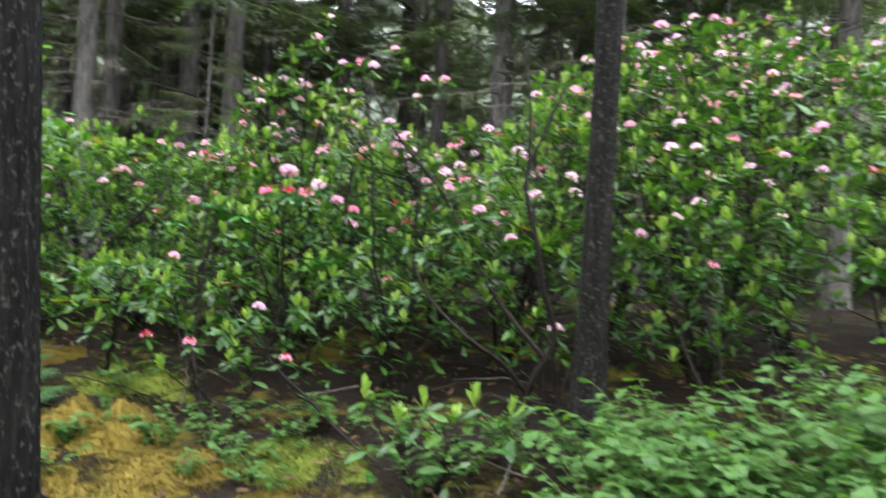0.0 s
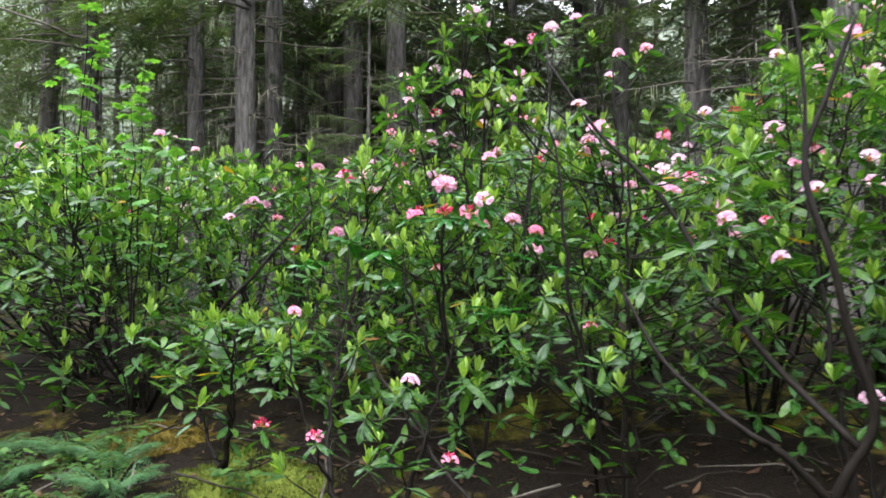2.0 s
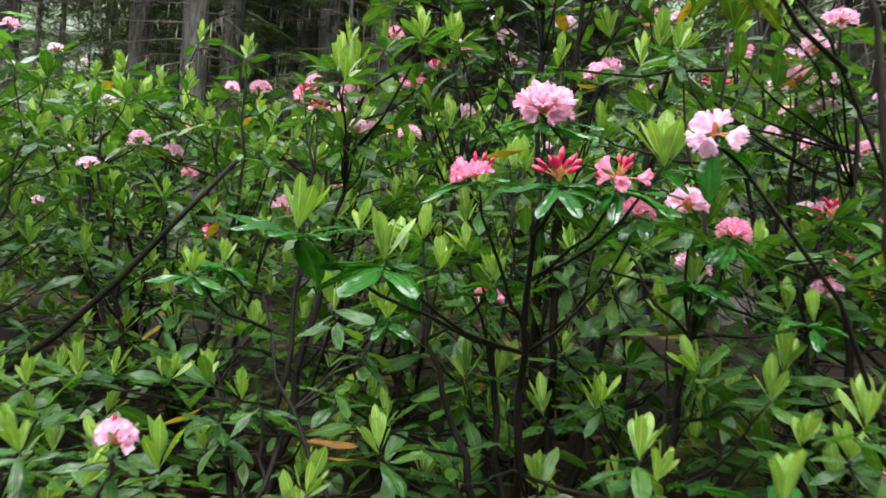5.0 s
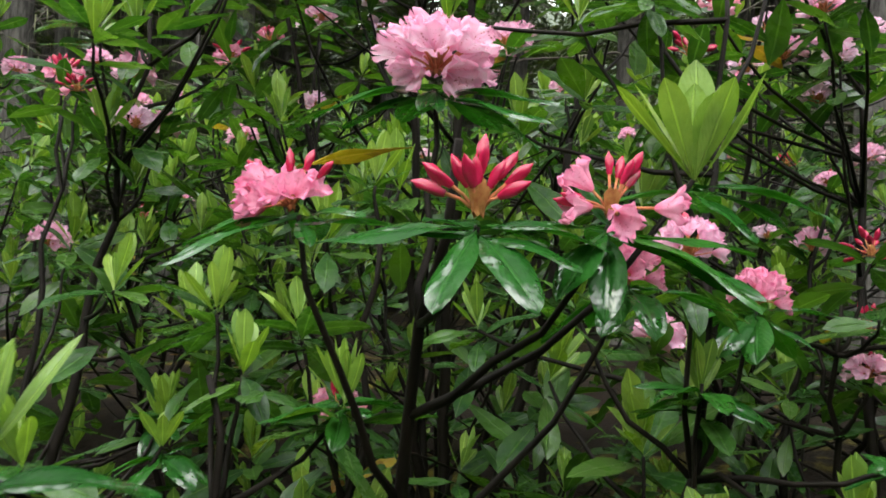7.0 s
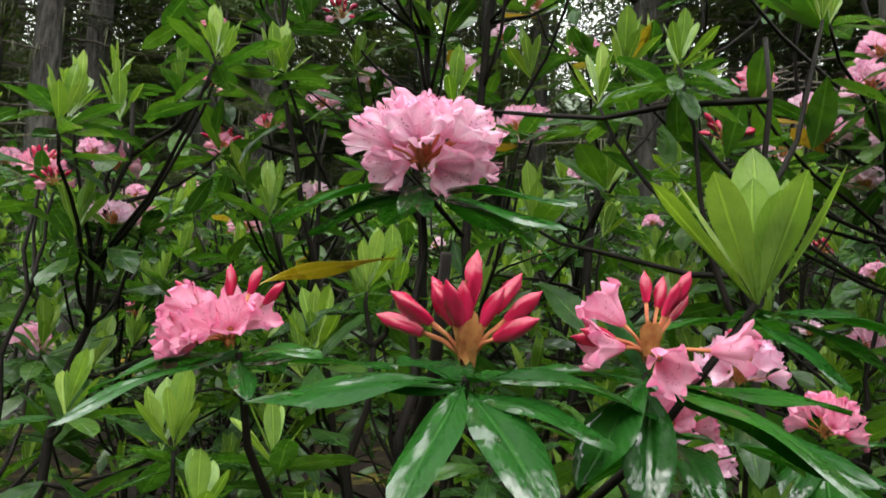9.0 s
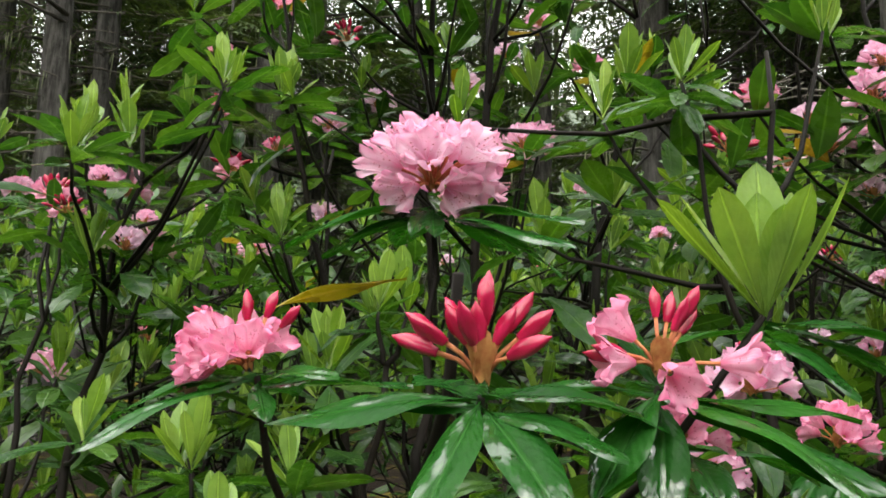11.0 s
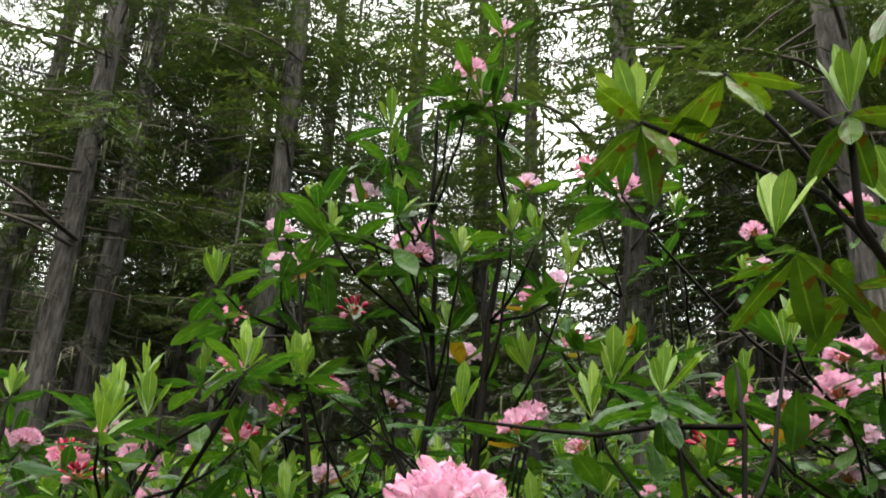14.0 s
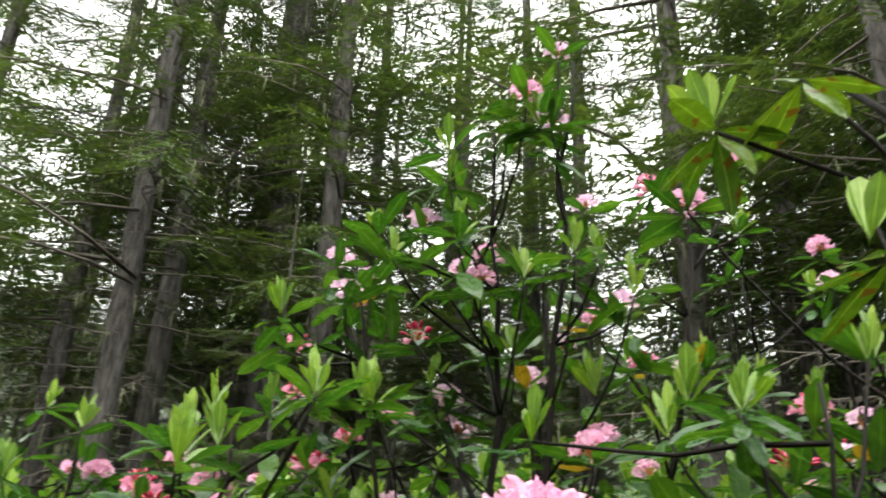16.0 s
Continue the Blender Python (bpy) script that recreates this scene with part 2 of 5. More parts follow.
GROUND = ground_material()
MOSS = plain_material("golden_moss", (0.062, 0.052, 0.010), (0.175, 0.130, 0.022), 45, 0.9, None, 1.0, 0.012)
MOSS_GREEN = plain_material("green_moss", (0.05, 0.075, 0.010), (0.14, 0.17, 0.025), 60, 0.9, None, 1.0, 0.012)
LITTER = leaf_material("fallen_leaf", (0.03, 0.015, 0.008), (0.07, 0.036, 0.018), (0.13, 0.08, 0.045), 0.6, 0.05, 0.1, 0.2)

# ---- mesh helpers ----


class Geo:
    """Gathers vertices, faces, texture places and material slots of one mesh."""

    def __init__(self):
        self.v, self.f, self.uv, self.mi, self.count = [], [], [], [], 0

    def add(self, verts, faces, uvs=None, slot=0):
        base = self.count
        self.v.append(np.asarray(verts, float))
        self.f.extend([tuple(i + base for i in q) for q in faces])
        self.uv.append(np.zeros((len(verts), 2)) if uvs is None else np.asarray(uvs, float))
        self.mi.extend([slot] * len(faces))
        self.count += len(verts)

    def mesh(self, name, mats, smooth=True):
        me = bpy.data.meshes.new(name)
        verts = np.concatenate(self.v) if self.v else np.zeros((0, 3))
        me.from_pydata(verts.tolist(), [], self.f)
        if self.uv:
            uv = np.concatenate(self.uv)
            lay = me.uv_layers.new(name="UVMap")
            idx = np.empty(len(me.loops), dtype=np.int32)
            me.loops.foreach_get("vertex_index", idx)
            lay.data.foreach_set("uv", uv[idx].astype(np.float32).ravel())
        for m in mats:
            me.materials.append(m)
        me.polygons.foreach_set("material_index", self.mi)
        me.polygons.foreach_set("use_smooth", [smooth] * len(me.polygons))
        me.update()
        return me


def grid_faces(rows, cols, close=False):
    out = []
    for i in range(rows - 1):
        for j in range(cols - (0 if close else 1)):
            k = (j + 1) % cols
            out.append((i * cols + j, i * cols + k, (i + 1) * cols + k, (i + 1) * cols + j))
    return out


def turned(verts, m):
    a = np.array(m)
    return np.asarray(verts) @ a[:3, :3].T + a[:3, 3]


def tube(points, radii, sides=6):
    pts = np.asarray(points, float)
    n = len(pts)
    verts, uvs = [], []
    tang = np.gradient(pts, axis=0)
    for i in range(n):
        t = tang[i] / (np.linalg.norm(tang[i]) + 1e-9)
        ref = np.array((1.0, 0, 0)) if abs(t[0]) < 0.8 else np.array((0, 1.0, 0))
        a = np.cross(t, ref)
        a /= np.linalg.norm(a)
        b = np.cross(t, a)
        for j in range(sides):
            w = 2 * math.pi * j / sides
            verts.append(pts[i] + radii[i] * (math.cos(w) * a + math.sin(w) * b))
            uvs.append((j / sides, i / max(1, n - 1)))
    faces = grid_faces(n, sides, True)
    faces.append(tuple(range(sides))[::-1])
    faces.append(tuple((n - 1) * sides + j for j in range(sides)))
    return verts, faces, uvs


def bent(a, b, sag, n, rng, wob=0.0):
    """A line from a to b that leaves a steeply and bows by sag, with small kinks."""
    a, b = np.asarray(a, float), np.asarray(b, float)
    c = (a + b) / 2 + np.asarray(sag, float)
    out = []
    for i in range(n):
        s = i / (n - 1)
        p = (1 - s) ** 2 * a + 2 * s * (1 - s) * c + s * s * b
        if 0 < i < n - 1:
            p = p + np.array([rng.uniform(-wob, wob) for _ in range(3)])
        out.append(p)
    return np.array(out)


def smooth_line(points, n=5):
    """A line through the points with rounded bends."""
    p = [np.asarray(q, float) for q in points]
    p = [2 * p[0] - p[1]] + p + [2 * p[-1] - p[-2]]
    out = []
    for a, b, c, d in zip(p, p[1:], p[2:], p[3:]):
        for k in range(n):
            t = k / n
            out.append(0.5 * (2 * b + (c - a) * t + (2 * a - 5 * b + 4 * c - d) * t * t + (3 * b - a - 3 * c + d) * t ** 3))
    return np.array(out + [p[-2]])


def leaf_shape(length, width, droop, fold, rows=7, cols=3, tip=0.0, wave=0.0, ph=0.0, peak=1.02, bulge=0.0):
    """A leaf along +x, its upper face to +z: a petiole, an elliptic blade with a folded midrib and a drooping tip."""
    verts, uvs = [], []
    for i in range(rows):
        s = i / (rows - 1)
        blade = max(0.0, (s - 0.06) / 0.94)
        w = 0.5 * width * max(0.05, math.sin(math.pi * min(1, blade ** peak)) ** 0.62 if 0 < blade < 1 else 0.05)
        ang = droop * s
        x, z = length * (s - 0.12 * droop * droop * s ** 3), -length * 0.5 * droop * s * s + tip * length * s ** 3
        for j in range(cols):
            q = 2 * j / (cols - 1) - 1
            ripple = wave * width * math.sin(9 * s + ph + q) * abs(q)
            verts.append((x, q * w, z + fold * abs(q) * w + bulge * w * math.sin(math.pi * abs(q)) + ripple))
            uvs.append((j / (cols - 1), s))
    return verts, grid_faces(rows, cols), uvs


def part(name, data, mats, parent, label="", m=None):
    me = data.mesh(name, mats if isinstance(mats, (list, tuple)) else [mats]) if isinstance(data, Geo) else data
    ob = new(name, me)
    ob.parent = parent
    if m is not None:
        ob.matrix_local = m
    return tagged(ob, label) if label else ob


def thing(name, at, label, category, group="", kind=""):
    ob = new(name)
    ob.location = at
    ob.empty_display_size = 0.1
    return tagged(ob, label, category, group, kind)


def solo(name, geo, mats, label, category, group="", kind=""):
    ob = new(name, geo.mesh(name, mats if isinstance(mats, (list, tuple)) else [mats]))
    return tagged(ob, label, category, group, kind)


# ---- ground ----


def ground_z(x, y):
    """The height of the forest floor: a bank that rises away from the path and levels out behind the thicket."""
    s = -0.15 + 0.19 * y if y < 6.5 else 1.085 + 0.03 * (y - 6.5)
    if y < -3:
        s = -0.72 + 0.02 * (y + 3)
    s = max(-1.4, min(s, 3.0))
    near = max(0.0, 1 - math.hypot(x + 0.5, y - 4) / 25)
    s += near * (0.10 * noise.noise((x * 0.7, y * 0.7, 0.3)) + 0.035 * noise.noise((x * 2.7, y * 2.7, 4.1)))
    return s


def build_ground():
    def axis(lo, hi, fine):
        inner = list(np.arange(lo, hi + 1e-6, fine))
        out, step, a, b = list(inner), fine, lo, hi
        while b - hi < 600:
            step *= 1.35
            a, b = a - step, b + step
            out = [a] + out + [b]
        return out
    xs, ys = axis(-6.0, 4.5, 0.09), axis(-1.0, 8.0, 0.09)
    verts = [(x, y, ground_z(x, y)) for y in ys for x in xs]
    g = Geo()
    g.add(verts, grid_faces(len(ys), len(xs)))
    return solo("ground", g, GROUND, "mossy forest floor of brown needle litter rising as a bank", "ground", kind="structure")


build_ground()

# ---- conifers ----


def trunk_geo(rng, h, r, sides=16, rings=44, rough=0.10):
    verts, uvs = [], []
    ph = rng.uniform(0, 50)
    lean = (rng.uniform(-0.012, 0.012), rng.uniform(-0.012, 0.012))
    for i in range(rings):
        s = (i / (rings - 1)) ** 1.5
        z = -0.3 + s * (h + 0.3)
        rad = r * ((1 - s) ** 0.8 * 0.97 + 0.03) * (1 + 0.45 * math.exp(-max(0, z) * 3.2))
        for j in range(sides):
            w = 2 * math.pi * j / sides
            k = 1 + rough * noise.noise((math.cos(w) * 3 + ph, math.sin(w) * 3, z * 0.9)) + 0.06 * noise.noise((math.cos(w) * 7 + ph, math.sin(w) * 7, z * 4))
            verts.append((lean[0] * z + rad * k * math.cos(w), lean[1] * z + rad * k * math.sin(w), z))
            uvs.append((j / sides, s))
    g = Geo()
    g.add(verts, grid_faces(rings, sides, True), uvs)
    return g, lean


def spray(rng, length, twigs, width, long, step):
    """One live branch along +x: a bowed spine, side twigs that droop, and narrow needle sprigs on each."""
    g = Geo()
    droop = rng.uniform(0.12, 0.35)
    spine = np.array([(length * s, 0.06 * length * math.sin(3 * s + rng.random()), -droop * length * s * s) for s in np.linspace(0, 1, 5)])
    g.add(*tube(spine, np.linspace(0.013, 0.004, 5) * (length / 1.6 + 0.3), 3), slot=0)
    verts, faces, uvs = [], [], []
    for i in range(twigs):
        s = 0.24 + 0.76 * (i + rng.random()) / twigs
        root = np.array((length * s, 0, -droop * length * s * s))
        side = 1 if i % 2 else -1
        tl = length * (0.14 + 0.36 * (1 - s)) * rng.uniform(0.7, 1.25)
        head = np.array((0.65, side * rng.uniform(0.5, 1.0), rng.uniform(-0.6, -0.05)))
        head /= np.linalg.norm(head)
        across = np.cross(head, (0, 0, 1))
        across /= np.linalg.norm(across) + 1e-9
        n = max(2, int(tl / step))
        for k in range(n):
            q = (k + 0.5) / n
            base = root + head * tl * q + np.array((0, 0, -0.3 * tl * q * q))
            sl = long * rng.uniform(0.7, 1.3) * (1.15 - 0.5 * q)
            for sd in (-1, 1):
                d = head * rng.uniform(0.5, 0.9) + sd * across * rng.uniform(0.5, 0.9) + np.array((0, 0, rng.uniform(-0.45, 0.12)))
                d = d / np.linalg.norm(d) * sl
                o = np.array((rng.uniform(-1, 1), rng.uniform(-1, 1), rng.uniform(-1, 1))) * width * 0.3 + np.cross(d / sl, (0, 0, 1)) * width * 0.5
                c = len(verts)
                verts.extend((base - o, base + o, base + d))
                uvs.extend(((0.3, 0), (0.7, 0), (0.5, 1)))
                faces.append((c, c + 1, c + 2))
    g.add(verts, faces, uvs, slot=1)
    return g


def bare_branch(rng, length):
    g = Geo()
    rise = rng.uniform(-0.35, 0.12)
    spine = np.array([(length * s, 0.08 * length * math.sin(4 * s + rng.random() * 3), rise * length * s - 0.15 * length * s * s) for s in np.linspace(0, 1, 6)])
    g.add(*tube(spine, np.linspace(0.013, 0.003, 6), 4))
    for i in range(rng.randint(5, 10)):
        s = rng.uniform(0.25, 1)
        root = np.array((length * s, 0.0, rise * length * s - 0.15 * length * s * s))
        end = root + np.array((rng.uniform(0.05, 0.3), rng.choice((-1, 1)) * rng.uniform(0.1, 0.35), rng.uniform(-0.25, 0.05))) * length * 0.8
        g.add(*tube([root, (root + end) / 2 + np.array((0, 0, 0.02)), end], (0.005, 0.004, 0.002), 3))
    if rng.random() < 0.5:
        for i in range(rng.randint(2, 6)):
            s = rng.uniform(0.2, 1)
            root = np.array((length * s, 0.0, rise * length * s - 0.15 * length * s * s))
            end = root + np.array((rng.uniform(-0.02, 0.02), rng.uniform(-0.02, 0.02), -rng.uniform(0.08, 0.32)))
            g.add(*tube([root, (root + end) / 2, end], (0.006, 0.008, 0.002), 3), slot=1)
    return g


def merge(target, source, m, slots=None):
    base = target.count
    v = turned(np.concatenate(source.v), m)
    target.v.append(v)
    target.f.extend([tuple(i + base for i in q) for q in source.f])
    target.uv.append(np.concatenate(source.uv))
    target.mi.extend(source.mi if slots is None else [slots[i] for i in source.mi])
    target.count += len(v)


frng = random.Random(11)
SPRAYS = [spray(frng, L, int(L * 14), 0.024, 0.14, 0.062) for L in (1.1, 1.5, 1.9, 2.2, 1.3)]
FAR_SPRAYS = [spray(frng, L, int(L * 10), 0.045, 0.27, 0.15) for L in (1.2, 1.6, 2.0, 2.4)]
BARES = [bare_branch(frng, L) for L in (0.7, 1.0, 1.3, 1.6, 0.9, 1.9)]
TREE_LABEL = {
    "old": "tall conifer with furrowed grey-brown bark and lichen-hung dead branches",
    "young": "slender dark green conifer with drooping needle sprays",
    "bare": "tall straight conifer with thin bare dead branches",
    "far": "dark green forest conifer with dense needle boughs, distant or added unseen to block light",
}


def conifer(kind, at, h, r, seed, bark=BARK, rough=0.10, sides=16, clear=0.0, full=1.0):
    rng = random.Random(seed)
    tree = thing("conifer_tree", at, TREE_LABEL[kind], "tree", "forest conifers")
    tg, lean = trunk_geo(rng, h, r, sides if kind != "far" else 8, 44 if kind != "far" else 12, rough)
    part("trunk", tg, bark, tree)
    dead, live = Geo(), Geo()
    lo_dead, hi_dead, n_dead, lo_live, n_live, scale = {
        "old": (1.3, 0.72 * h, 105, 0.22 * h, 72, 1.2),
        "young": (0.6, 0.30 * h, 22, 0.06 * h, 95, 0.8),
        "bare": (1.0, 0.80 * h, 125, 0.26 * h, 64, 1.12),
        "far": (1.0, 0.5 * h, 26, 0.06 * h, 60, 1.25),
    }[kind]
    lo_dead = max(lo_dead, clear)
    for i in range(n_dead):
        z = lo_dead + (hi_dead - lo_dead) * (i + rng.random()) / n_dead
        m = Matrix.Translation((lean[0] * z, lean[1] * z, z)) @ Matrix.Rotation(rng.uniform(0, 2 * math.pi), 4, "Z") @ Matrix.Scale(rng.uniform(0.6, 1.25), 4)
        merge(dead, rng.choice(BARES), m)
    lo_live, n_live = max(lo_live, clear * 1.4), int(n_live * full)
    for i in range(n_live):
        s = ((i + rng.random()) / n_live) ** 1.35
        z = lo_live + (h - lo_live) * s
        m = Matrix.Translation((lean[0] * z, lean[1] * z, z)) @ Matrix.Rotation(rng.uniform(0, 2 * math.pi), 4, "Z") @ Matrix.Rotation(radians(rng.uniform(-18, 10)), 4, "Y") @ Matrix.Scale(scale * (1.15 - 0.85 * s) * rng.uniform(0.75, 1.2), 4)
        merge(live, rng.choice(FAR_SPRAYS if kind == "far" else SPRAYS), m)
    tagged(part("dead_branch", dead, [TWIG, LICHEN], tree), kind="stuff")
    tagged(part("needle_bough", live, [TWIG, NEEDLE], tree), kind="stuff")
    return tree


def place_tree(model, x, y, size=1.0, turn=0.0, tilt=0.0):
    return copy_thing(model, pose(x, y, ground_z(x, y) - 0.05, tilt, 0, turn) @ Matrix.Scale(size, 4))


# trees whose trunks stand out: the way from the last viewpoint, their distance and girth
MODELS = {k: conifer(k, (60 + 6 * i, 90, ground_z(60 + 6 * i, 90)), h, r, 31 + i) for i, (k, h, r) in enumerate((("old", 21, 0.19), ("young", 13, 0.075), ("bare", 20.5, 0.15)))}
MODELS["young_b"] = conifer("young", (80, 90, ground_z(80, 90)), 12, 0.06, 77)
MODELS["old_b"] = conifer("old", (86, 90, ground_z(86, 90)), 20, 0.17, 78)

MODELS["far"] = conifer("far", (92, 90, ground_z(92, 90)), 17.5, 0.13, 79)
MODELS["far_b"] = conifer("far", (98, 90, ground_z(98, 90)), 13.5, 0.11, 80)
PLACED = []


def stand(kind, x, y, size, turn):
    PLACED.append((x, y))
    return place_tree(MODELS[kind], x, y, size, turn)


for kind, x, y, size, turn in (
    ("old", -8.28, 12.5, 0.85, 10), ("old_b", -6.32, 11.0, 0.95, 80), ("bare", -6.71, 12.3, 1.05, 200),
    ("bare", -6.09, 13.8, 1.25, 120), ("old", -4.87, 12.8, 0.95, 300), ("bare", -5.86, 16.8, 1.10, 33),
    ("old_b", -0.47, 12.8, 1.10, 140), ("young", -2.27, 18.6, 1.15, 60), ("bare", -3.75, 15.2, 0.75, 250),
    ("young", 1.7, 12.2, 1.2, 15), ("young_b", 2.4, 14.5, 1.5, 75), ("young", 0.9, 17.5, 1.4, 130), ("bare", 2.9, 17.0, 1.0, 265),
    ("old", -3.1, 18.2, 1.05, 50), ("young", -4.3, 17.2, 1.25, 110), ("old_b", 4.0, 10.9, 0.9, 190), ("old_b", 2.3, 12.9, 1.05, 15), ("old", 1.3, 14.6, 1.1, 170), ("old", 0.74, 13.4, 0.85, 20), ("bare", 1.51, 15.0, 0.95, 90), ("old_b", 1.06, 9.9, 0.95, 270),
    ("bare", -9.3, 15.0, 1.05, 20), ("old", -12.2, 13.2, 1.0, 160), ("old_b", -9.9, 11.9, 0.95, 75), ("old_b", -10.2, 16.8, 1.1, 250), ("bare", -8.2, 16.6, 1.1, 310), ("old", -7.4, 15.6, 1.0, 95),
):
    stand(kind, x, y, size, turn)

trng = random.Random(5)
for x, y, size, turn in ((-4.3, 10.6, 0.5, 200), (2.6, 11.0, 0.8, 10), (-10.2, 8.0, 0.9, 30)):
    stand("young" if turn % 20 else "young_b", x, y, size, turn)
for lo, hi, count, kinds in ((12.5, 24, 40, ("old", "bare", "bare", "young", "young_b")), (17, 32, 130, ("far", "far_b")), (32, 60, 85, ("far", "far_b"))):
    tries = 0
    while count and tries < 6000:
        tries += 1
        a, d = trng.choice((trng.uniform(0, 2 * math.pi), trng.uniform(-1.0, 0.8))), trng.uniform(lo, hi)
        x, y = -0.5 + d * math.sin(a), 3.0 + d * math.cos(a)
        bearing = math.atan2(x + 0.8, y - 3.6)
        ahead = abs(bearing) < 1.0
        gap = 1.3 if ahead else 3.4
        if ahead and d < 12.5:
            continue
        # a clearing lets the sky in beyond the tall shrubs, and over the path behind
        if -0.075 < bearing < 0.01 and d < 28 or -0.79 < bearing < -0.74 and d < 22:
            continue
        if any(math.hypot(x - p, y - q) < gap for p, q in PLACED):
            continue
        # those not ahead are out of view, added to shut out low sky
        stand(trng.choice(kinds if ahead else ("far", "far_b")), x, y, trng.uniform(0.75, 1.15), trng.uniform(0, 360))
        count -= 1
for x, y, size in ((-10.2, 18.9, 1.0), (-9.2, 17.4, 0.9), (-8.4, 19.8, 1.0), (-7.4, 18.0, 0.9)):
    stand("far", x, y, size, 47 * x)
# added trees, unseen behind the path, that block low sky light and darken reflections
for i in range(64):
    a, d = math.pi + 1.75 * (2 * (i + 0.5) / 64 - 1), (10, 14, 12, 17)[i % 4] + trng.uniform(-1.2, 1.2)
    stand(("far", "far_b")[i % 2], -0.3 + d * math.sin(a), 2.0 + d * math.cos(a), trng.uniform(0.65, 0.95), trng.uniform(0, 360))
for model in MODELS.values():
    for o in model.children_recursive:
        bpy.data.objects.remove(o)
    bpy.data.objects.remove(model)

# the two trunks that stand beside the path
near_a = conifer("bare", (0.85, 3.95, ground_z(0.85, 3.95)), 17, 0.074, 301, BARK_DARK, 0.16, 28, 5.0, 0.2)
tagged(near_a, "dark wet conifer trunk flecked with pale lichen beside the rhododendrons")
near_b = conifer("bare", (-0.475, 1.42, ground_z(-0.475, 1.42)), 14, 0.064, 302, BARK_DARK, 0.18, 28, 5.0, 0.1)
tagged(near_b, "slim dark conifer trunk with flaking bark beside the path")
near_b.rotation_euler = (0, radians(-4), 0)


def backdrop():
    """The wooded slope far behind the trees, its colour paled to stand in for mist."""
    g = Geo()
    n, rows = 240, 7
    verts = []
    for i in range(rows):
        s = i / (rows - 1)
        for j in range(n):
            w = 2 * math.pi * j / n
            r = 74 + 14 * s + 2 * noise.noise((math.cos(w) * 9, math.sin(w) * 9, s * 4))
            top = 34 + 4 * noise.noise((math.cos(w) * 5, math.sin(w) * 5, 3)) + 4.5 * noise.noise((math.cos(w) * 40, math.sin(w) * 40, 7))
            verts.append((r * math.sin(w), 3 + r * math.cos(w), -2 + s * top))
    g.add(verts, grid_faces(rows, n, True))
    return solo("backdrop", g, plain_material("haze_paled_slope", (0.10, 0.125, 0.095), (0.18, 0.21, 0.165), 1.4, 0.95, (1, 1, 0.5), 1.0, 0.4), "wooded slope far behind the trees, haze painted into its pale colour", "backdrop", kind="structure")


backdrop()

# ---- rhododendron pieces ----
prng = random.Random(3)


def aim(at, azimuth, lift, roll=0.0, size=1.0):
    """A pose at a place whose +x points along an azimuth (degrees, 0 along +x) and up by lift degrees."""
    return Matrix.Translation(at) @ Matrix.Rotation(radians(azimuth), 4, "Z") @ Matrix.Rotation(radians(-lift), 4, "Y") @ Matrix.Rotation(radians(roll), 4, "X") @ Matrix.Scale(size, 4)


def whorl_geo(rng, n, rows=6, cols=3, old=0.0):
    """A ring of mature leaves round the top of a shoot, with a few older ones below."""
    g = Geo()
    for i in range(n):
        low = i >= 0.68 * n
        az = 360 * (i * 0.618 + rng.uniform(-0.06, 0.06))
        L = rng.uniform(0.075, 0.115)
        v, f, uv = leaf_shape(L, L * rng.uniform(0.29, 0.37), rng.uniform(0.0, 0.55), rng.uniform(-0.1, 0.35), rows, cols, 0.0, 0.05, rng.uniform(0, 6), 1.15)
        m = aim((0, 0, rng.uniform(-0.075, -0.03) if low else rng.uniform(-0.02, 0.004)), az, rng.uniform(-40, 0) if low else rng.uniform(-20, 38), rng.uniform(-28, 28))
        g.add(turned(v, m @ Matrix.Translation((0.004, 0, 0))), f, uv, 1 if rng.random() < old else 0)
    return g


def flush_geo(rng, n, rows=6, cols=3, size=1.0, lift=(46, 84)):
    """A tuft of upright new leaves."""
    g = Geo()
    for i in range(n):
        az = 360 * (i * 0.618 + rng.uniform(-0.06, 0.06))
        k = i / max(1, n - 1)
        L = rng.uniform(0.045, 0.078) * size
        v, f, uv = leaf_shape(L, L * rng.uniform(0.28, 0.36), rng.uniform(-0.35, 0.1), rng.uniform(0.2, 0.5), rows, cols, 0.03, 0.03, rng.uniform(0, 6), 1.55)
        g.add(turned(v, aim((0, 0, 0.003 * i), az, lift[0] + (lift[1] - lift[0]) * k + rng.uniform(-10, 6))), f, uv)
    return g


